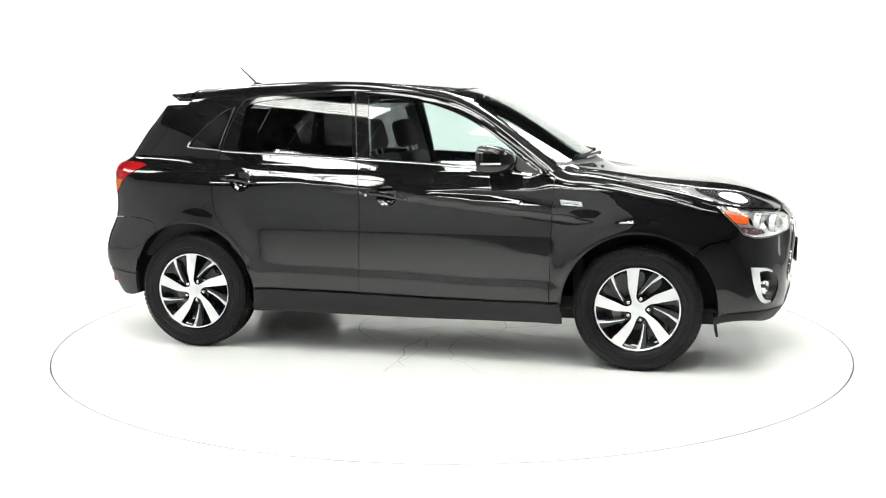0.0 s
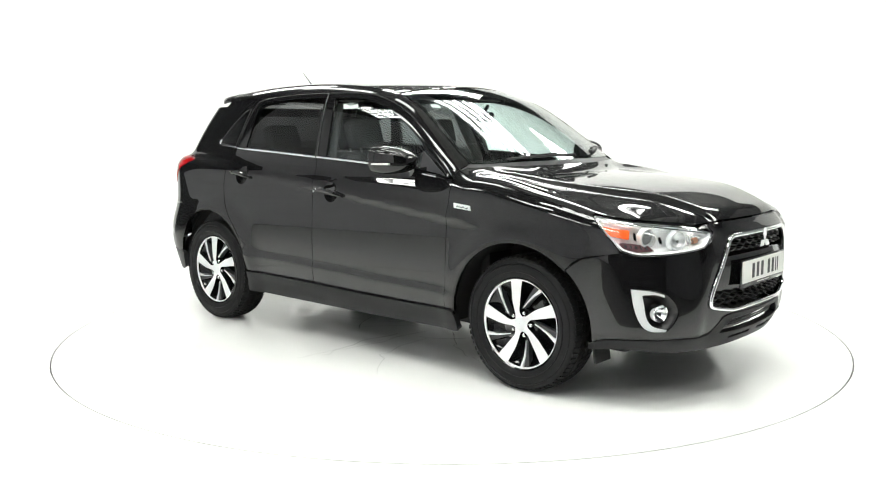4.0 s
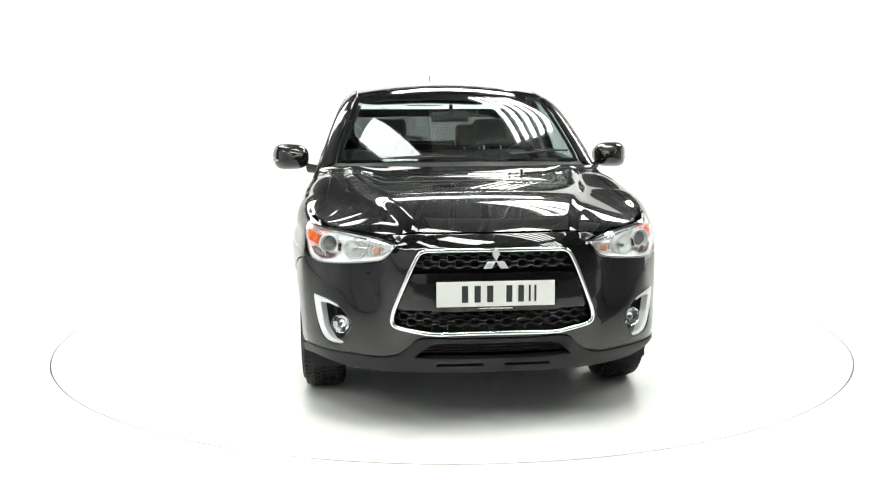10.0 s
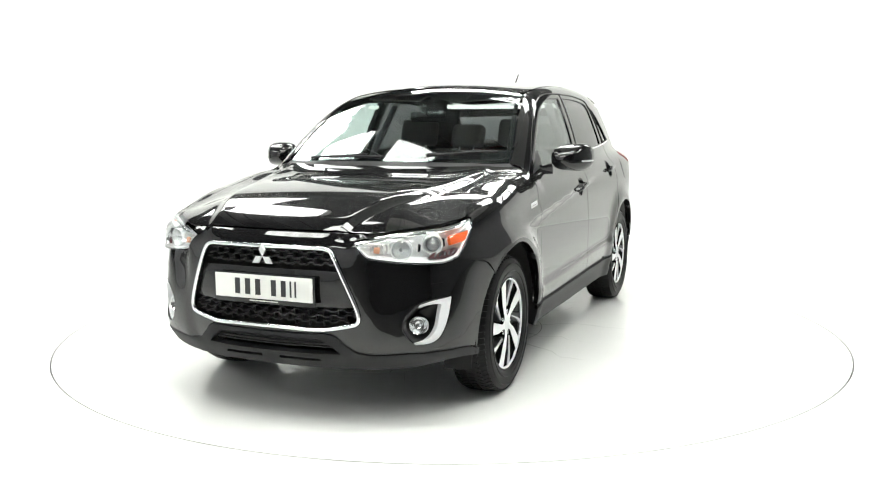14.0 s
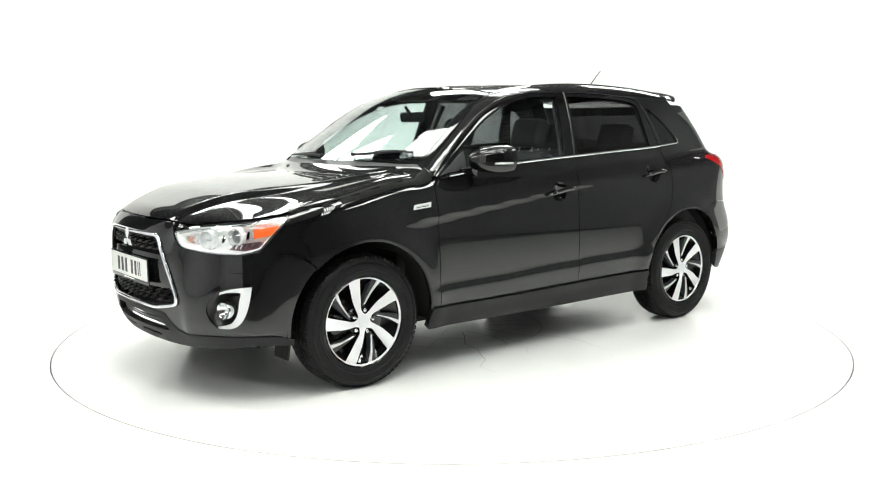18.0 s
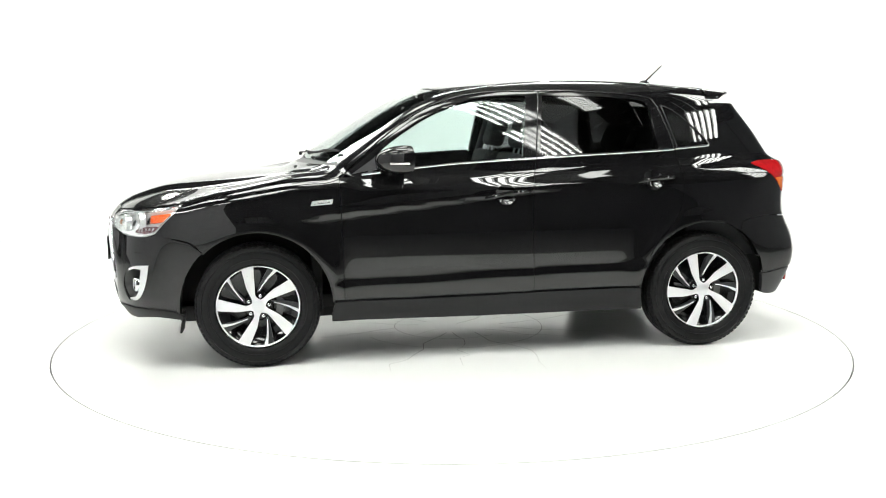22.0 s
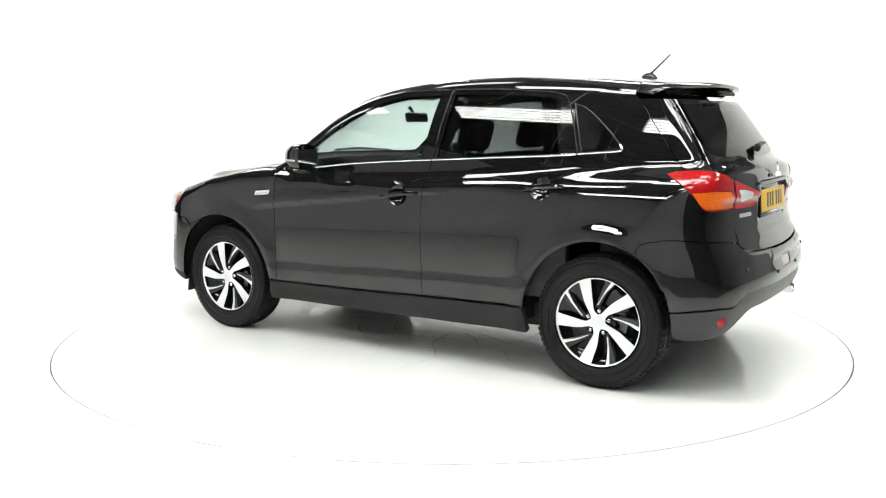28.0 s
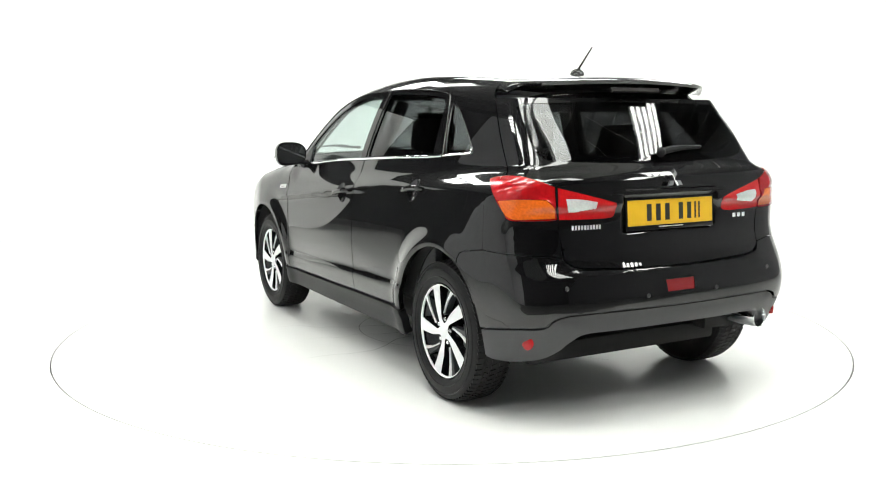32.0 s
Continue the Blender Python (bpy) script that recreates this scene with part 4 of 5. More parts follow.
        part("fog_lamp", lathe([(0.046, -0.02), (0.046, 0.02), (0.042, 0.026), (0.038, 0.022), (0.030, 0.0), (0.012, -0.012), (0.0005, -0.014)], m, 32), CHROME, nook, "round chromed fog lamp")
        ob = part("fog_lens", lathe([(0.040, 0.020), (0.032, 0.023), (0.018, 0.025), (0.0005, 0.026)], m, 32), CLEAR, nook)
        ob.visible_shadow = False


def rim_gap(a, b, o):
    """How far flat points lie inside an outline's edge."""
    e = even(o, 0.006)
    d = np.full(len(a), 9.0)
    for i in range(0, len(e), 200):
        d = np.minimum(d, np.min(np.hypot(a[:, None] - e[None, i:i + 200, 0], b[:, None] - e[None, i:i + 200, 1]), 1))
    return d


def number_plate(car, m, mat, w, h, label):
    """A plate with a raised rim; its characters stand as plain dark bars."""
    p = part("number_plate", block(w, h, 0.006, m, 0.003), mat, car, label)
    part("plate_holder", block(w + 0.022, h + 0.03, 0.008, m @ pose(0, -0.007, -0.006), 0.003), GLOSS_BLACK, p)
    x = -0.158
    for i, cw in enumerate((0.044, 0.044, 0.044, 0, 0.042, 0.040, 0.014, 0.014)):
        if not cw:
            x += 0.030
            continue
        part("plate_bar", block(cw * 0.62, h * 0.66, 0.002, m @ pose(x + cw / 2, 0, 0.0035)), PLATE_INK, p, smooth=False)
        x += cw + 0.011
    part("plate_bar", block(0.15, 0.004, 0.002, m @ pose(0, -h / 2 - 0.009, 0.0)), PLATE_WHITE, p, smooth=False)


def emblem(car, m, r, mat):
    """Three bright lozenges about one point."""
    bm = bmesh.new()
    for k in range(3):
        t = m @ pose(0, 0, 0, 0, 0, 120 * k)
        plate_of([(0, 0), (r * 0.5, r * 0.866), (0, r * 1.732), (-r * 0.5, r * 0.866)], 0, 0.007, t @ Matrix.Diagonal((0.8, 0.8, 1, 1)), bm, 0.004)
    part("emblem", bm, mat, car, "chrome three-lozenge badge", smooth=False)


def headlamps(car):
    for sg in (1, -1):
        o = HEADLAMP if sg > 0 else ring(mirrored(HEADLAMP))
        lamp = new("headlamp")
        hang(lamp, car, "clear headlamp with chrome reflectors")
        ob = skin("lens", "front", o, CLEAR, lamp, 0.03, gap=0.003, thick=0.004, raised=0.002)
        ob.visible_shadow = False
        skin("lamp_bowl", "front", inset(o, 0.002), SILVER, lamp, 0.011, gap=0, thick=0.004, raised=-0.006,
             bend=lambda a, b, p, o=o: 0.055 * ease(rim_gap(a, b, o), 0.006, 0.034))
        skin("lamp_bezel", "front", inset(o, 0.003), CHROME, lamp, 0.02, holes=[inset(o, 0.009)], gap=0, thick=0.012, raised=-0.004)
        for a, z, r, mat in ((0.690, 0.842, 0.040, 0), (0.560, 0.823, 0.041, 1)):
            q = skin_line("front", [(a * sg, z)], -0.028)[0]
            m = pose(*q, 0, 0, sg * 20) @ pose(0, 0, 0, 0, 90, 0)
            part("reflector", lathe([(r + 0.008, -0.02), (r + 0.006, 0.010), (r, 0.012), (r * 0.92, 0.0), (r * 0.6, -0.016), (r * 0.2, -0.024), (0.0005, -0.025)], m, 32), LAMP_CHROME, lamp)
            if mat == 0:
                part("projector_lens", ball(r * 0.86, m @ pose(0, 0, -0.012) @ Matrix.Diagonal((1, 1, 0.55, 1))), PROJECTOR, lamp, "smoked projector lens")
            else:
                part("bulb_cap", tube([m @ Vector((0, 0, -0.02)), m @ Vector((0, 0, 0.006))], 0.008, 10), CHROME, lamp)
        am = ring([(0.768 * sg, 0.826), (0.858 * sg, 0.844), (0.870 * sg, 0.886), (0.762 * sg, 0.871)])
        skin("indicator", "front", am, INDICATOR, lamp, 0.015, gap=0, thick=0.02, raised=-0.010, label="amber indicator reflector")
        am = ring([(0.452 * sg, 0.806), (0.474 * sg, 0.800), (0.480 * sg, 0.836), (0.456 * sg, 0.838)])
        skin("parking_lamp", "front", am, simple("pale_amber", (0.62, 0.30, 0.18), 0.2, 0.3, vary=0.4, scale=70), lamp, 0.015, gap=0, thick=0.02, raised=-0.025)
        am = ring([(0.735 * sg, 0.765), (0.785 * sg, 0.778), (0.815 * sg, 0.806), (0.79 * sg, 0.812), (0.69 * sg, 0.798), (0.665 * sg, 0.772)])
        skin("side_reflector", "front", am, SMOKY, lamp, 0.015, gap=0, thick=0.01, raised=-0.020)
        for k in range(5):
            a = 0.690 + 0.021 * k
            am = ring([(a * sg, 0.776 + 0.003 * k), ((a + 0.008) * sg, 0.776 + 0.003 * k), ((a + 0.014) * sg, 0.794 + 0.002 * k), ((a + 0.006) * sg, 0.793 + 0.002 * k)])
            skin("reflector_cell", "front", am, CHROME, lamp, 0.015, gap=0, thick=0.004, raised=-0.017)
        # black plates stand in for shaded gaps by the projector; bright steps of the inner reflector
        for pts in ([(0.735, 0.820), (0.748, 0.828), (0.748, 0.866), (0.738, 0.870)], [(0.626, 0.806), (0.636, 0.812), (0.640, 0.846), (0.630, 0.854)]):
            skin("lamp_shadow_gap", "front", ring([(a * sg, b) for a, b in pts]), GLOSS_BLACK, lamp, 0.015, gap=0, thick=0.008, raised=-0.026)
        for k in range(6):
            a = 0.438 + 0.016 * k
            h = 0.012 + 0.0035 * k
            line = skin_line("front", [(sg * (a + 0.006 * math.sin(math.pi * i / 6)), 0.828 - h + 2 * h * i / 6) for i in range(7)], -0.032)
            part("reflector_step", tube([tuple(q) for q in line], 0.0042, 6), LAMP_CHROME, lamp)
        line = skin_line("front", [(sg * a, z) for a, z in ((0.405, 0.846), (0.52, 0.868), (0.64, 0.886), (0.76, 0.899), (0.86, 0.914))], -0.014)
        part("lamp_brow", tube([tuple(q) for q in line], 0.006, 8), CHROME, lamp, "bright brow strip")


def rear_end(car):
    gate = new("tailgate")
    hang(gate, car, "glossy black tailgate with a dark rear window")
    # lower tailgate skin, cut out round the plate
    low = run((0.0, 0.712), (0.25, 0.716), (0.5, 0.726), (0.58, 0.738), (0.627, 0.765))
    edge_up = run((0.637, 0.80), (0.650, 0.87), (0.664, 0.942)) + [(0.672, 1.088)]
    shoulder = []
    for x, z in ((-1.725, 1.139), (-1.68, 1.184), (-1.60, 1.286), (-1.532, 1.376), (-1.47, 1.459), (-1.44, 1.49)):
        p = lift("side", [x], [z])[0]
        shoulder.append((FAN_R * math.atan2(p[1], REAR_C - p[0]), p[2]))
    lamp_top = [(0.715, 1.105), (0.80, 1.133)]
    glass_half = run((0.0, 1.183), (0.30, 1.186), (0.60, 1.196), (0.72, 1.208), (0.775, 1.235)) + run((0.80, 1.27), (0.865, 1.36), (0.93, 1.440)) + run((0.90, 1.455), (0.5, 1.462), (0.0, 1.463))
    glass = ring(glass_half, mirrored(glass_half))
    top = [(0.95, 1.487), (0.6, 1.487), (0.0, 1.487)]
    half = low + edge_up + lamp_top + shoulder + top

    def dent(a, b, p):
        inside = ease(0.325 - np.abs(a), -0.012, 0.014) * ease(b, 0.855, 0.90) * ease(-b, -1.052, -1.040)
        fold = np.exp(-((b - 0.80) / 0.02) ** 2)
        return 0.026 * inside - 0.004 * fold
    skin("gate_skin", "rear", ring(half, mirrored(half)), PAINT, gate, 0.02, holes=[glass], bend=dent, thick=0.015)
    ob = skin("rear_window", "rear", glass, DARK_GLASS, gate, 0.04, gap=-0.003, thick=0.004, raised=-0.002, label="dark rear window")
    ob.visible_shadow = False
    band = inset(glass, 0.035)
    skin("window_band", "rear", glass, GLOSS_BLACK, gate, 0.03, holes=[band], gap=0, thick=0.003, raised=-0.008)
    skin("plate_garnish", "rear", ring([(-0.40, 1.045), (0.40, 1.045), (0.37, 1.060), (-0.37, 1.060)]), GLOSS_BLACK, gate, 0.02, raised=0.012, gap=0, thick=0.03)
    number_plate(car, pose(-1.984, 0, 0.957, 90 - 4, 0, -90), PLATE_YELLOW, 0.520, 0.118, "yellow number plate with dark characters")
    emblem(car, pose(-2.000, 0, 1.103, 90 - 8, 0, -90), 0.040, CHROME)
    # badges on the gate, as plain bright bars
    for a0, n, z, w in ((-0.60, 10, 0.905, 0.0125), (0.475, 3, 0.915, 0.030)):
        for k in range(n):
            a = a0 + k * w * 1.18
            o = ring([(a, z - 0.010), (a + w * 0.75, z - 0.010), (a + w * 0.75, z + 0.010), (a, z + 0.010)])
            skin("badge_bar", "rear", o, SATIN_SILVER, gate, 0.02, raised=0.003, gap=0, thick=0.003)
    # roof spoiler
    bm = bmesh.new()
    n, rows = 40, []
    for i in range(n + 1):
        y = -0.615 + 1.230 * i / n
        u = abs(y) / 0.615
        k = 1 - 0.9 * u ** 6
        x0, x1 = -1.43, -1.72 + 0.10 * u ** 2 + 0.10 * u ** 8
        edge_z = float(lift("top", [x0], [y])[0][2])
        zt = lambda x: edge_z + float(cabin_z(x) - cabin_z(x0)) - 0.012 * u ** 6 * (x0 - x) / 0.25
        pts = [(x0, zt(x0) + 0.004), (x0 * 0.7 + x1 * 0.3, zt(x0 * 0.7 + x1 * 0.3) + 0.007), (x0 * 0.35 + x1 * 0.65, zt(x0 * 0.35 + x1 * 0.65) + 0.009),
               (x1 + 0.012, zt(x1) + 0.010), (x1, zt(x1) + 0.002), (x1 + 0.006, zt(x1) - 0.012 * k), (x1 + 0.05 * k, zt(x1) - 0.028 * k), (x1 + 0.10 * k, zt(x1) - 0.050 * k), (x0 - 0.05 * k, zt(x0) - 0.075 * k)]
        rows.append([bm.verts.new((x, y, z)) for x, z in pts])
    for a, b in zip(rows, rows[1:]):
        for k in range(len(a)):
            j = (k + 1) % len(a)
            bm.faces.new((a[k], b[k], b[j], a[j]))
    bm.faces.new(rows[0]), bm.faces.new(rows[-1][::-1])
    bmesh.ops.recalc_face_normals(bm, faces=bm.faces)
    sp = part("roof_spoiler", bm, PAINT, gate)
    part("brake_light", block(0.016, 0.30, 0.022, pose(-1.708, 0, 1.522, 0, 32, 0), 0.004), simple("smoked_lens", (0.012, 0.010, 0.010), 0.5, 0.0, 0.2, bump=0.5, bump_scale=240), sp, "smoked high-level brake light")
    # rear wiper
    w = skin_line("rear", [(0.03, 1.216), (0.10, 1.226), (0.24, 1.235), (0.41, 1.236)], 0.022)
    wip = part("rear_wiper", tube([tuple(q) for q in w], [0.017, 0.016, 0.013, 0.007], 8), SKIRT, gate)
    part("wiper_pivot", ball(0.024, pose(*w[0]) @ Matrix.Diagonal((0.8, 1, 1, 1)), seg=16), SKIRT, wip)
    # lamps
    outer = run((1.0, 1.117), (0.93, 1.132), (0.82, 1.135), (0.74, 1.117), (0.675, 1.090)) + [(0.668, 1.02), (0.664, 0.944)] + run((0.70, 0.940), (0.80, 0.941), (0.856, 0.948), (0.89, 0.995), (0.94, 1.062), (1.0, 1.117))
    inner = run((0.664, 1.086), (0.56, 1.058), (0.44, 1.028), (0.375, 1.010)) + run((0.375, 0.99), (0.385, 0.955), (0.40, 0.944)) + run((0.45, 0.940), (0.56, 0.941), (0.656, 0.943))
    amber = run((0.905, 1.028), (0.80, 1.036), (0.705, 1.032)) + [(0.672, 0.995), (0.672, 0.952)] + run((0.75, 0.950), (0.852, 0.956), (0.905, 1.028))
    clear = run((0.625, 1.034), (0.56, 1.030), (0.478, 1.016)) + [(0.488, 0.990)] + [(0.55, 0.982), (0.615, 0.976)]
    mesh_red = simple("red_lens_deep", (0.46, 0.008, 0.010), 0.12, 0.0, 0.3, 0.6, vary=0.35, scale=140)
    for sg in (1, -1):
        f = (lambda o: ring(o)) if sg > 0 else (lambda o: ring(mirrored(o)))
        lamp = new("tail_lamp")
        hang(lamp, car, "red tail lamp with amber and clear sections")
        skin("outer_lens", "rear", f(outer), RED_LENS, lamp, 0.018, raised=0.005, thick=0.03, gap=0.002, holes=[f(amber)], bend=lambda a, b, p: 0.003 * np.exp(-((b - 1.04) / 0.008) ** 2))
        skin("indicator_lens", "rear", f(amber), AMBER_LENS, lamp, 0.018, raised=0.004, thick=0.03, gap=0)
        skin("inner_lens", "rear", f(inner), mesh_red, lamp, 0.018, raised=0.004, thick=0.03, gap=0.001, holes=[f(clear)])
        skin("reversing_lens", "rear", f(clear), PALE_LENS, lamp, 0.012, raised=0.0045, thick=0.02, gap=-0.001, bend=lambda a, b, p: 0.002 * np.sin(a * 300), label="clear reversing light")
    # bumper
    arch_pts = []
    for x, z in arch(-WHEEL_X, 120.5, 166, 16):
        p = lift("side", [x], [z])[0]
        arch_pts.append((FAN_R * math.atan2(p[1], REAR_C - p[0]), p[2]))
    half = run((0.0, 0.706), (0.25, 0.710), (0.5, 0.720), (0.59, 0.733), (0.632, 0.768)) + run((0.64, 0.775), (0.75, 0.789), on_rear(-1.72, 0.803)) + [on_rear(x, z - 0.003) for x, z in QUARTER_SEAM[1:]] + arch_pts + run((0.93, 0.455), (0.80, 0.475), (0.70, 0.478), (0.645, 0.520), (0.5, 0.531), (0.1, 0.530), (0.0, 0.530))
    hole = ring([(-0.094, 0.652), (0.094, 0.652), (0.088, 0.598), (-0.088, 0.598)])

    def roll(a, b, p):
        return -0.012 * np.exp(-((b - 0.690) / 0.02) ** 2) * ease(-np.abs(a), -0.75, -0.55)
    bump = skin("rear_bumper", "rear", ring(half, mirrored(half)), PAINT, car, 0.022, holes=[hole], bend=roll, thick=0.02)
    skin("rear_fog_light", "rear", hole, simple("deep_red_reflex", (0.20, 0.008, 0.010), 0.15, 0.0, 0.6, 1.0, bump=0.4, bump_scale=350), bump, 0.02, raised=-0.004, gap=-0.001, thick=0.02, label="red rear fog light")
    for a, z in ((-0.615, 0.648), (-0.215, 0.588), (0.235, 0.590), (0.615, 0.648)):
        q = skin_line("rear", [(a, z)], 0.001)[0]
        part("parking_sensor", ball(0.011, pose(*q) @ Matrix.Diagonal((0.5, 1, 1, 1)), seg=14), PLASTIC, bump)
    low = run((0.0, 0.432), (0.34, 0.430), (0.52, 0.428), (0.59, 0.395), (0.65, 0.345), (0.72, 0.313), (0.82, 0.305), (0.92, 0.304))
    half = run((0.0, 0.523), (0.1, 0.523), (0.5, 0.524), (0.64, 0.513), (0.70, 0.471), (0.80, 0.468), (0.925, 0.449)) + [on_rear(*q) for q in arch(-WHEEL_X, 167, 185, 6)] + low[::-1]
    val = skin("rear_valance", "rear", ring(half, mirrored(half)), PLASTIC, car, 0.024, thick=0.03, raised=-0.004, bend=lambda a, b, p: 0.010 * np.exp(-((b - 0.508) / 0.012) ** 2) * ease(-np.abs(a), -0.66, -0.60), label="satin black lower bumper valance")
    for sg in (1, -1):
        q = skin_line("rear", [(0.765 * sg, 0.405)], -0.002)[0]
        m = pose(*q, 0, 0, math.degrees(0.765 * sg / FAN_R)) @ pose(0, 0, 0, 0, -90, 0)
        part("round_reflector", lathe([(0.026, -0.02), (0.026, 0.001), (0.022, 0.004), (0.0005, 0.005)], m @ Matrix.Diagonal((1.15, 1, 1, 1)), 28), RED_LENS, val, "round red reflector")
    m = pose(-1.955, -0.615, 0.382, 0, 0, 4) @ pose(0, 0, 0, 0, -90, 0)
    part("exhaust_pipe", lathe([(0.030, -0.26), (0.052, -0.18), (0.052, 0.030), (0.049, 0.035), (0.045, 0.030), (0.042, -0.14), (0.0005, -0.15)], m @ Matrix.Diagonal((1, 0.92, 1, 1)), 32), CHROME, car, "chrome exhaust tail pipe")


def wheel_parts(wheel):
    """A wheel about its hub: local z points out of the car."""
    I = Matrix.Identity(4)
    R = WHEEL_R
    tyre = part("tyre", lathe([(0.236, 0.086), (0.243, 0.097), (0.262, 0.104), (0.292, 0.108), (0.318, 0.103), (0.334, 0.092), (0.345, 0.074), (R - 0.0005, 0.05), (R, 0.0),
                               (R - 0.0005, -0.05), (0.345, -0.074), (0.334, -0.092), (0.318, -0.103), (0.285, -0.108), (0.250, -0.10), (0.236, -0.088)], I, 96), RUBBER, wheel, "black rubber tyre")
    # tread blocks round the shoulder, and grooves as darker rings of blocks
    v, f = [], []
    cube = [(dx, dy, dz) for dx in (-0.5, 0.5) for dy in (-0.5, 0.5) for dz in (-0.5, 0.5)]
    for k in range(72):
        a = 2 * math.pi * k / 72
        for z, dz, dr, turn in ((0.078, 0.030, 0.343, 12), (-0.078, 0.030, 0.343, -12), (0.040, 0.030, 0.3485, -20), (0.0, 0.028, 0.3495, 15), (-0.040, 0.030, 0.3485, 20)):
            t = Matrix.Rotation(a + z * 1.4, 4, "Z") @ pose(dr, 0, z, 0, -18 if z > 0.06 else (18 if z < -0.06 else 0), 0) @ pose(0, 0, 0, turn)
            s = len(v)
            v += [t @ Vector((x * 0.008, y * 0.021, w * dz)) for x, y, w in cube]
            f += [tuple(s + i for i in q) for q in ((0, 1, 3, 2), (4, 6, 7, 5), (0, 4, 5, 1), (2, 3, 7, 6), (0, 2, 6, 4), (1, 5, 7, 3))]
    tagged(from_lists("tread", v, f, RUBBER, tyre), kind="stuff")
    for r in (0.272, 0.312):
        part("sidewall_ring", lathe([(r - 0.003, 0.1045), (r, 0.1095), (r + 0.003, 0.1045)], I, 96), RUBBER, tyre)
    rim = part("rim", lathe([(0.226, 0.070), (0.231, 0.094), (0.237, 0.099), (0.242, 0.094), (0.240, 0.088), (0.225, 0.060), (0.215, 0.0), (0.205, -0.06), (0.225, -0.09), (0.240, -0.09)], I, 96), GLOSS_BLACK, wheel)
    part("rim_edge", lathe([(0.2245, 0.085), (0.2255, 0.0905), (0.2345, 0.0965), (0.2385, 0.0965), (0.2385, 0.092)], I, 96), POLISHED, rim, "machined silver rim edge")
    part("rim_dish", lathe([(0.222, 0.075), (0.19, 0.045), (0.12, 0.030), (0.06, 0.040)], I, 64), GLOSS_BLACK, rim)
    # holes between spokes stay dark; the broad blades are bright
    for k in range(5):
        t = Matrix.Rotation(2 * math.pi * k / 5, 4, "Z")
        c = lambda r, deg: (r * math.cos(radians(deg)), r * math.sin(radians(deg)))
        broad = run(c(0.034, -62), c(0.043, -20), c(0.068, -2.5), c(0.115, -6.0), c(0.175, -8.0), c(0.228, -9.2)) + run(c(0.229, 0), c(0.228, 8.8)) + run(c(0.180, 11.5), c(0.127, 17.0), c(0.082, 22.0), c(0.052, 30), c(0.036, 62))
        sp = part("spoke", plate_of(ring(broad), 0.050, 0.0865, t, top_in=0.0015), GLOSS_BLACK, rim)
        part("spoke_face", plate_of(inset(ring(broad), 0.001), 0.0868, 0.0890, t, top_in=0.0006), POLISHED, sp, "machined silver face")
        th = part("thin_spoke", plate_of(ring([np.array(q) for q in [c(0.078, 62), c(0.120, 53), c(0.170, 46.5), c(0.226, 42.5), c(0.227, 29.5), c(0.170, 35.5), c(0.120, 42.5), c(0.085, 49)]]), 0.045, 0.0800, t), SPOKE_GREY, rim, "satin charcoal blade")
        blade = [c(0.090, 55.5), c(0.120, 47.5), c(0.170, 40.0), c(0.228, 34.0), c(0.228, 28.8), c(0.170, 36.6), c(0.120, 44.5), c(0.090, 51.5)]
        part("spoke_face", plate_of(ring([np.array(q) for q in blade]), 0.0795, 0.0880, t, top_in=0.0008), POLISHED, th, "machined silver face")
        x, y = c(0.060, 47)
        nut = part("wheel_nut", drum(0.0135, 0.0115, 0.026, t @ pose(x, y, 0.070), 6), CHROME, rim)
        part("nut_cap", ball(0.0105, t @ pose(x, y, 0.083) @ Matrix.Diagonal((1, 1, 0.6, 1)), seg=12), CHROME, nut)
    part("hub", lathe([(0.088, 0.030), (0.086, 0.052), (0.078, 0.060), (0.030, 0.064)], I, 40), GLOSS_BLACK, rim)
    part("hub_face", lathe([(0.041, 0.060), (0.040, 0.0860), (0.036, 0.0890)], I, 40), POLISHED, rim)
    part("centre_cap", lathe([(0.0358, 0.080), (0.0352, 0.0900), (0.028, 0.0915), (0.0005, 0.0920)], I, 32), SATIN_SILVER, rim, "silver centre cap")
    part("brake_disc", lathe([(0.150, -0.010), (0.150, 0.004), (0.075, 0.006), (0.060, 0.022)], I, 64), STEEL, wheel)
    part("brake_caliper", block(0.06, 0.16, 0.07, pose(-0.125, 0.03, 0.0), 0.012), simple("caliper_grey", (0.22, 0.22, 0.22), 0.5, 0.4, vary=0.2), wheel)
    part("brake_shield", lathe([(0.17, -0.03), (0.168, -0.02), (0.02, -0.018)], I, 40), DARK, wheel)


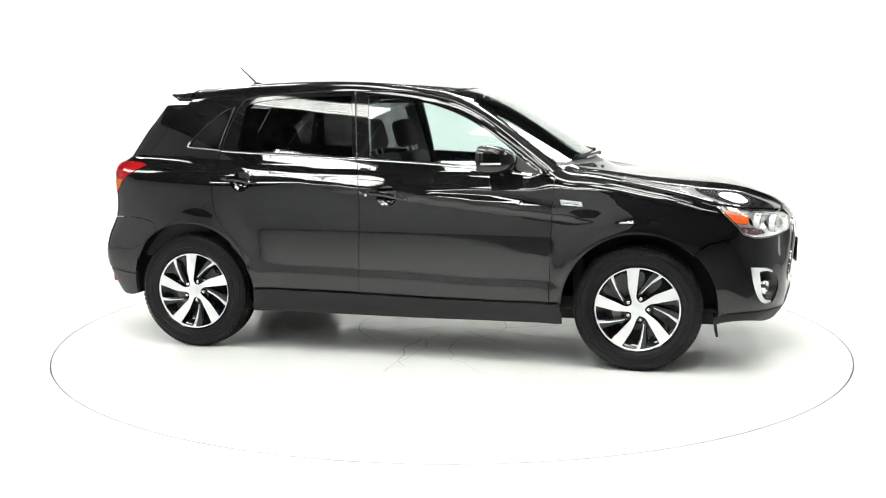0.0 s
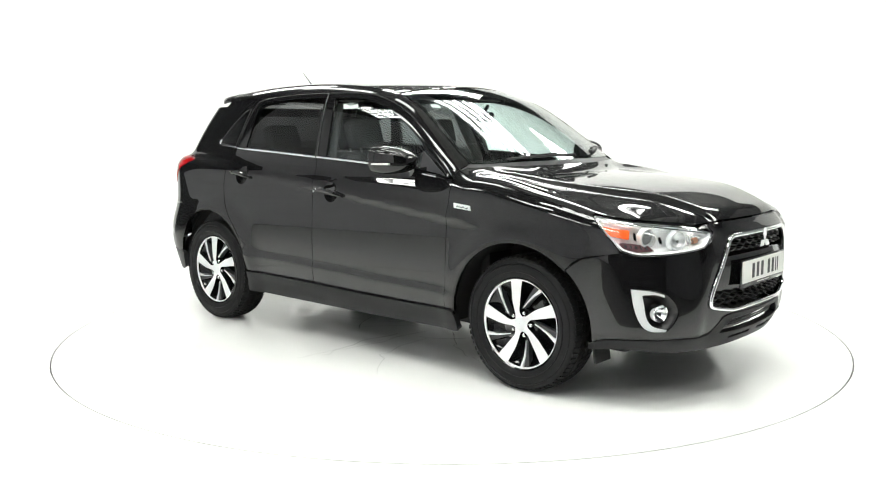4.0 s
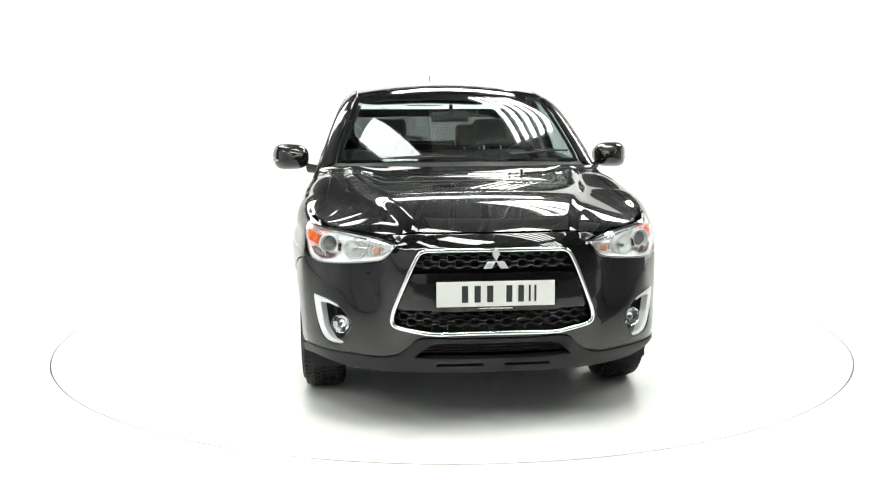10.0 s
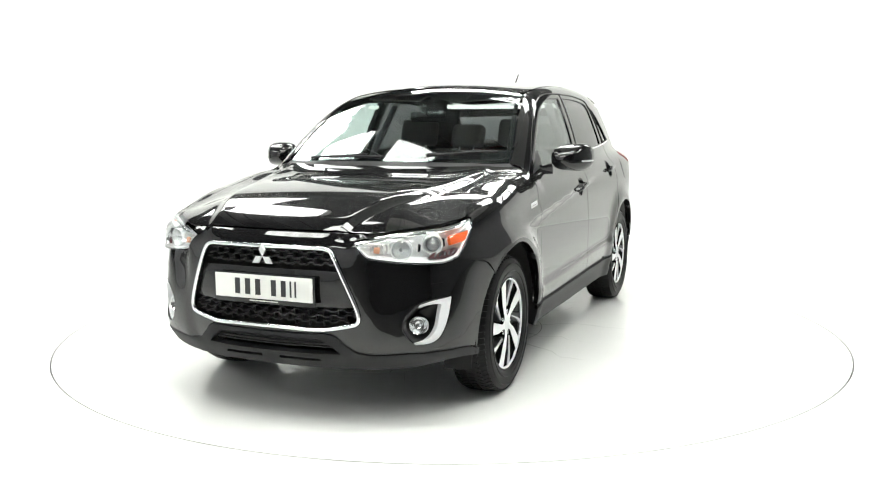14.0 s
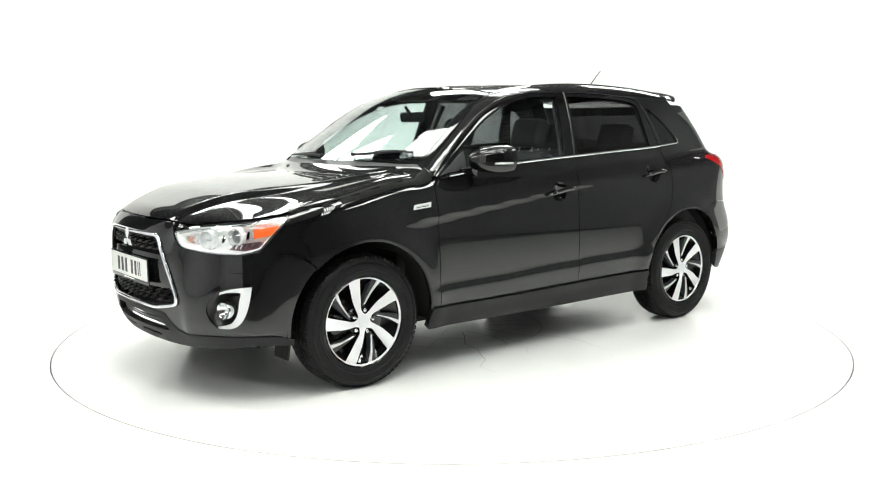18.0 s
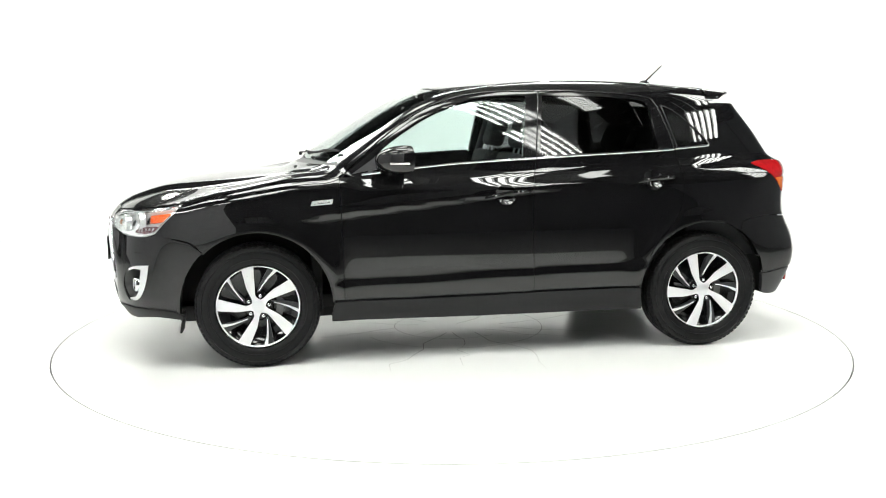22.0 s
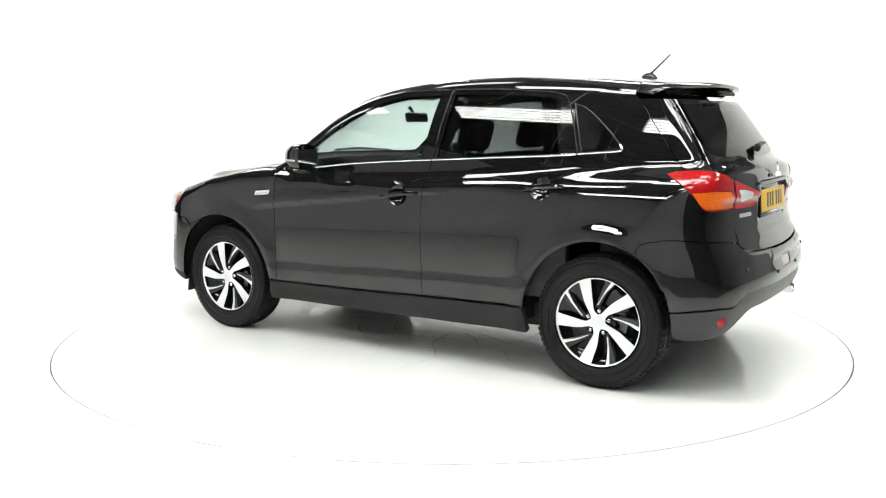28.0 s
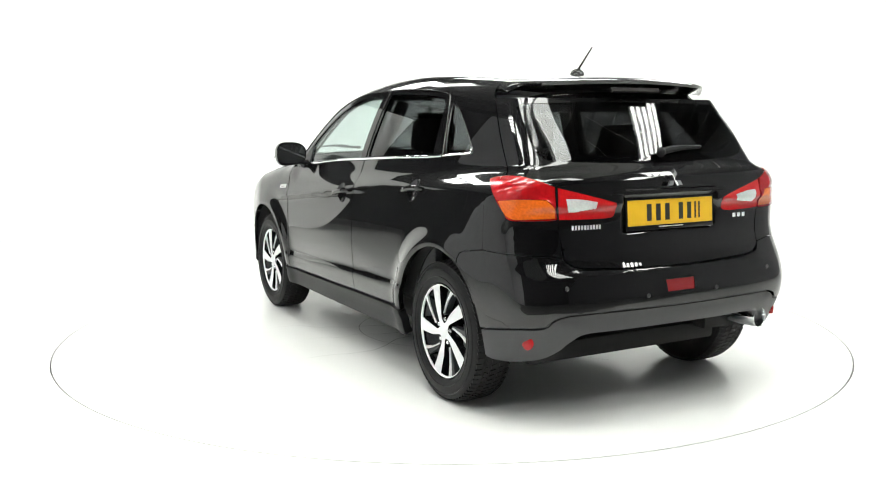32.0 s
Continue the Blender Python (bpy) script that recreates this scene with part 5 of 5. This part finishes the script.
def wheels(car):
    first = new("wheel")
    wheel_parts(first)
    hang(first, car, "alloy wheel with machined five-spoke face and black tyre")
    places = []
    for x, sg, phase in ((WHEEL_X, 1, -4), (-WHEEL_X, 1, 1.5), (WHEEL_X, -1, 25), (-WHEEL_X, -1, 20)):
        m = pose(x, 0.772 * sg, WHEEL_R) @ pose(0, 0, 0, -90 if sg > 0 else 90, 0, 0)
        # local x runs along the car; the phase turns the spokes
        m = m @ Matrix.Rotation(radians(phase + (180 if sg > 0 else 0)) if sg < 0 else radians(phase), 4, "Z")
        places.append(m)
    for m in places[1:]:
        copy_thing(first, m)
    first.matrix_basis = places[0]
    # liners of the wheel wells
    for x in (WHEEL_X, -WHEEL_X):
        for sg in (1, -1):
            bm = bmesh.new()
            rows = []
            for y in (0.45, 0.86 if x > 0 else 0.80):
                rows.append([bm.verts.new((x + 0.445 * math.cos(a), y * sg, WHEEL_R + 0.445 * math.sin(a))) for a in np.linspace(-0.11, math.pi + 0.11, 32)])
            for i in range(31):
                bm.faces.new((rows[0][i], rows[0][i + 1], rows[1][i + 1], rows[1][i]))
            bm.faces.new(rows[0])
            part("wheel_well_liner", bm, DARK, car)
    for sg in (1, -1):
        part("mud_deflector", block(0.012, 0.14, 0.11, pose(1.755, 0.76 * sg, 0.262, 0, -8, 0), 0.004), DARK, car)


def mirrors(car):
    for sg in (1, -1):
        unit = new("door_mirror")
        hang(unit, car, "glossy black door mirror with an indicator strip")
        bm = bmesh.new()
        n, k = 28, 14
        rings = []
        for i in range(k + 1):
            u = i / k                                   # from the glass rim forward to the nose
            sc = math.sqrt(max(1 - (u ** 2.2), 0.0)) * (1 - 0.06 * (1 - u) ** 3)
            row = []
            for j in range(n):
                a = 2 * math.pi * j / n
                ca, sa = math.cos(a), math.sin(a)
                ey = 0.112 * math.copysign(abs(ca) ** 0.62, ca) * sc
                ez = 0.080 * math.copysign(abs(sa) ** 0.70, sa) * sc * (1.0 + 0.10 * ca)
                row.append(bm.verts.new((0.500 + 0.175 * u + 0.030 * ca * sc * -1, sg * (0.985 + ey - 0.02 * u), 1.172 + ez - 0.010 * u)))
            rings.append(row)
        for a, b in zip(rings, rings[1:]):
            for j in range(n):
                bm.faces.new((a[j], a[(j + 1) % n], b[(j + 1) % n], b[j]))
        bmesh.ops.remove_doubles(bm, verts=bm.verts, dist=1e-5)
        bmesh.ops.recalc_face_normals(bm, faces=bm.faces)
        part("mirror_shell", bm, PAINT, unit)
        o = [(0.092 * math.copysign(abs(math.cos(a)) ** 0.62, math.cos(a)), 0.062 * math.copysign(abs(math.sin(a)) ** 0.70, math.sin(a)) * (1 + 0.1 * math.cos(a))) for a in np.arange(28) * 2 * math.pi / 28]
        m = Matrix(((0, 0, -1, 0.502), (sg, 0, 0, sg * 0.985), (0, 1, 0, 1.172), (0, 0, 0, 1))) 
        part("mirror_rim", plate_of(ring([(a * 1.13, b * 1.16) for a, b in o]), -0.012, 0.002, m), GLOSS_BLACK, unit)
        ob = part("mirror_glass", plate_of(ring(o), 0.0, 0.006, m @ pose(0, 0, 0.004, 0, 3, 0)), MIRROR, unit, "mirror glass")
        bm = tube([(0.60, sg * 0.88, 1.105), (0.62, sg * 0.83, 1.098), (0.645, sg * 0.775, 1.105)], [0.040, 0.034, 0.040], 12, flat=0.5)
        part("mirror_arm", bm, GLOSS_BLACK, unit)
        line = []
        for i in range(9):
            u = 0.12 + 0.55 * i / 8
            sc = math.sqrt(max(1 - u ** 2.2, 0))
            line.append((0.500 + 0.175 * u - 0.02 * sc, sg * (0.985 + 0.110 * sc - 0.02 * u), 1.150))
        part("mirror_indicator", tube(line, 0.0055, 8), PALE_LENS, unit, "clear indicator strip")
        tri = ring([(0.80, 1.083), (0.70, 1.100), (0.60, 1.112), (0.60, 1.215), (0.66, 1.178)])
        skin("mirror_sail", "side", tri, PLASTIC, unit, 0.03, raised=0.003, thick=0.01, right=sg < 0)


def roof_and_wipers(car):
    q = lift("top", [-1.27], [0.018])[0]
    aerial = new("aerial")
    hang(aerial, car, "short black roof aerial")
    part("aerial_base", lathe([(0.034, -0.004), (0.030, 0.012), (0.020, 0.024), (0.012, 0.030), (0.0005, 0.032)], pose(*q, 0, -6, 0) @ Matrix.Diagonal((1.5, 0.9, 1, 1)), 24), GLOSS_BLACK, aerial)
    b = Vector(q) + Vector((-0.005, 0, 0.022))
    tip = Vector((-1.392, 0.018, 1.750))
    part("aerial_mast", tube([b, b.lerp(tip, 0.2), tip], [0.0065, 0.0055, 0.0036], 8), GLOSS_BLACK, aerial)
    # front wipers: long one before the driver, arms on pivots in the cowl
    for pts in ([(1.055, 0.02), (1.045, -0.10), (1.025, -0.28), (0.965, -0.50)], [(1.005, 0.28), (0.96, 0.40), (0.90, 0.52), (0.845, 0.635)]):
        w = skin_line("top", pts, 0.016)
        arm = part("wiper_arm", tube([tuple(c) for c in w], [0.009, 0.007, 0.006, 0.004], 8), SKIRT, car, "black windscreen wiper")
        part("wiper_pivot", ball(0.013, pose(*w[0]), seg=14), SKIRT, arm)
        bl = skin_line("top", [(pts[1][0] - 0.025, pts[1][1]), (pts[2][0] - 0.018, pts[2][1]), (pts[3][0] - 0.005, pts[3][1])], 0.008)
        part("wiper_blade", tube([tuple(c) for c in bl], 0.006, 6), RUBBER, arm)


def seat(car, x, y, w, back_deg, head=True, name="front_seat", depth=0.50, floor=0.42, tall=0.60):
    s = new(name)
    hang(s, car, "charcoal cloth seat with headrest")
    part("seat_cushion", block(depth, w, 0.16, pose(x, y, floor + 0.11, 0, -8, 0), 0.05, 4), CLOTH, s)
    b = pose(x - depth * 0.44, y, floor + 0.18) @ pose(0, 0, 0, 0, -back_deg, 0)
    part("seat_back", block(0.13, w * 0.95, tall, b @ pose(0, 0, tall / 2), 0.055, 4), CLOTH, s)
    for sg in (1, -1):
        part("seat_bolster", block(0.17, 0.09, tall * 0.7, b @ pose(0.03, sg * w * 0.43, tall * 0.42), 0.04, 4), CLOTH, s)
    if head:
        part("headrest", block(0.11, 0.27, 0.19, b @ pose(-0.005, 0, tall + 0.13), 0.05, 4), CLOTH, s)
        for sg in (1, -1):
            part("headrest_post", tube([b @ Vector((0, sg * 0.06, tall - 0.03)), b @ Vector((0, sg * 0.06, tall + 0.08))], 0.006, 8), STEEL, s)
    part("seat_rail", block(depth * 0.9, w * 0.8, 0.06, pose(x, y, floor - 0.0), 0.01), DARK, s)


def cabin(car):
    part("cabin_floor", block(2.6, 1.40, 0.08, pose(-0.20, 0, 0.34), 0.02), DARK, car)
    part("bulkhead", block(0.06, 1.46, 0.70, pose(1.0, 0, 0.62), 0.01), DARK, car)
    part("engine_cover", block(1.0, 1.1, 0.45, pose(1.52, 0, 0.55), 0.05), DARK, car)
    seat(car, 0.12, 0.37, 0.52, 17)
    seat(car, 0.12, -0.37, 0.52, 17)
    seat(car, -0.72, 0.34, 0.60, 22, name="rear_seat", floor=0.44, tall=0.56)
    seat(car, -0.72, -0.34, 0.60, 22, name="rear_seat", floor=0.44, tall=0.56)
    part("tailgate_trim", block(0.03, 1.22, 0.48, pose(-1.885, 0, 0.87), 0.01), TRIM, car)
    part("load_cover", block(0.62, 1.15, 0.02, pose(-1.50, 0, 0.98), 0.006), TRIM, car)
    # dashboard, rolled towards the screen
    bm = bmesh.new()
    prof = [(1.02, 1.04), (0.90, 1.085), (0.70, 1.075), (0.58, 1.045), (0.52, 0.98), (0.53, 0.86), (0.58, 0.72), (0.60, 0.60), (1.0, 0.60)]
    rows = [[bm.verts.new((x - 0.10 * (y / 0.7) ** 2 * (1 if x > 0.8 else 0.2), y, z)) for x, z in prof] for y in np.linspace(-0.70, 0.70, 15)]
    for a, b in zip(rows, rows[1:]):
        for i in range(len(prof)):
            j = (i + 1) % len(prof)
            bm.faces.new((a[i], b[i], b[j], a[j]))
    bm.faces.new(rows[0]), bm.faces.new(rows[-1][::-1])
    bmesh.ops.recalc_face_normals(bm, faces=bm.faces)
    dash = part("dashboard", bm, TRIM, car)
    part("instrument_hood", block(0.20, 0.36, 0.07, pose(0.60, -0.37, 1.075, 0, 6, 0), 0.03, 3), TRIM, dash)
    part("centre_screen", block(0.02, 0.20, 0.12, pose(0.545, 0, 0.98, 0, -12, 0), 0.005), GLOSS_BLACK, dash)
    part("centre_console", block(0.85, 0.22, 0.28, pose(0.20, 0, 0.50), 0.04), TRIM, car)
    # steering wheel on the right
    m = pose(0.40, -0.37, 0.965, 0, -64, 0)
    sw = new("steering_wheel")
    hang(sw, car, "black three-spoke steering wheel")
    part("wheel_ring", lathe([(0.185 + 0.014 * math.cos(a), 0.014 * math.sin(a)) for a in np.arange(10) * 2 * math.pi / 10], m, 40, closed=True), TRIM, sw)
    part("horn_pad", block(0.14, 0.15, 0.05, m, 0.025, 3), TRIM, sw)
    for a in (90, -90, 180):
        part("wheel_spoke", block(0.12, 0.035, 0.02, m @ pose(0, 0, 0, 0, 0, a) @ pose(0.115, 0, 0), 0.006), TRIM, sw)
    part("steering_column", tube([m @ Vector((0, 0, -0.02)), m @ Vector((0, 0, -0.25))], 0.035, 12), TRIM, sw)
    part("rear_view_mirror", block(0.035, 0.24, 0.065, pose(0.37, 0, 1.405, 0, 12, 0), 0.018, 3), GLOSS_BLACK, car)
    part("mirror_stalk", tube([(0.38, 0, 1.415), (0.43, 0, 1.475)], 0.012, 8), GLOSS_BLACK, car)
    # inner trim of pillars and roof
    half = run((0.24, 0.0), (0.22, 0.3), (0.17, 0.53)) + [(x, 0.54) for x in np.linspace(0.1, -1.40, 10)] + [(-1.42, 0.0)]
    skin("headliner", "top", ring(half, [(x, -y) for x, y in reversed(half)]), HEADLINER, car, 0.06, raised=-0.035, thick=0.012, gap=0)
    for sg in (1, -1):
        for x0, x1, za, zb in ((-0.20, -0.33, 0.60, 1.50),):
            part("pillar_trim", tube([(x0 - 0.05, 0.75 * sg, 0.5), (x0 - 0.06, 0.735 * sg, 1.12), (x1 - 0.01, 0.575 * sg, 1.49)], 0.04, 8, flat=0.5), TRIM, car)
        part("door_card", block(1.0, 0.05, 0.60, pose(0.30, 0.775 * sg, 0.72), 0.02), TRIM, car)
        part("door_card", block(0.84, 0.05, 0.62, pose(-0.70, 0.765 * sg, 0.74), 0.02), TRIM, car)
        part("lamp_trim", block(0.40, 0.04, 0.29, pose(-1.66, 0.575 * sg, 0.985, 0, 0, 8 * sg), 0.015), TRIM, car)
        part("lamp_trim", block(0.05, 0.16, 0.30, pose(-1.42, 0.64 * sg, 1.00), 0.01), TRIM, car)
        part("boot_side", block(0.56, 0.05, 0.60, pose(-1.56, 0.70 * sg, 0.84), 0.02), TRIM, car)
    part("sun_visor", block(0.16, 0.36, 0.012, pose(0.05, -0.34, 1.535, 0, 14, 0), 0.005), HEADLINER, car)
    part("sun_visor", block(0.16, 0.36, 0.012, pose(0.05, 0.34, 1.535, 0, 14, 0), 0.005), HEADLINER, car)
    part("tax_disc_label", block(0.004, 0.07, 0.028, pose(0.345, -0.40, 1.468, 0, -50, 0)), PLATE_WHITE, car, "small pale sticker")


def underside(car):
    part("underbody", block(3.5, 1.20, 0.10, pose(0.05, 0, 0.27), 0.03), DARK, car)
    part("rear_axle", block(0.14, 1.30, 0.09, pose(-WHEEL_X, 0, 0.30), 0.03), DARK, car)
    part("front_axle", block(0.14, 1.30, 0.09, pose(WHEEL_X, 0, 0.30), 0.03), DARK, car)
    part("silencer", block(0.22, 0.50, 0.11, pose(-1.62, -0.28, 0.42), 0.05, 3), DARK, car)
    part("tow_shield", block(0.36, 1.0, 0.03, pose(1.80, 0, 0.262, 0, 3, 0), 0.01), PLASTIC, car)


def build_car():
    car = new("car")
    tagged(car, "glossy black compact crossover car with machined alloy wheels on the turntable", "car")
    body_shell(car)
    front_end(car)
    headlamps(car)
    rear_end(car)
    wheels(car)
    mirrors(car)
    roof_and_wipers(car)
    cabin(car)
    underside(car)
    return car


car = build_car()


def motions():
    shift = Matrix.Translation(CAR_SHIFT)
    turn = [(t, Matrix.Rotation(radians(TURN_START + TURN_RATE * t), 4, "Z")) for t in range(33)]
    walk(turntable, turn)
    walk(car, [(t, m @ shift) for t, m in turn])


motions()
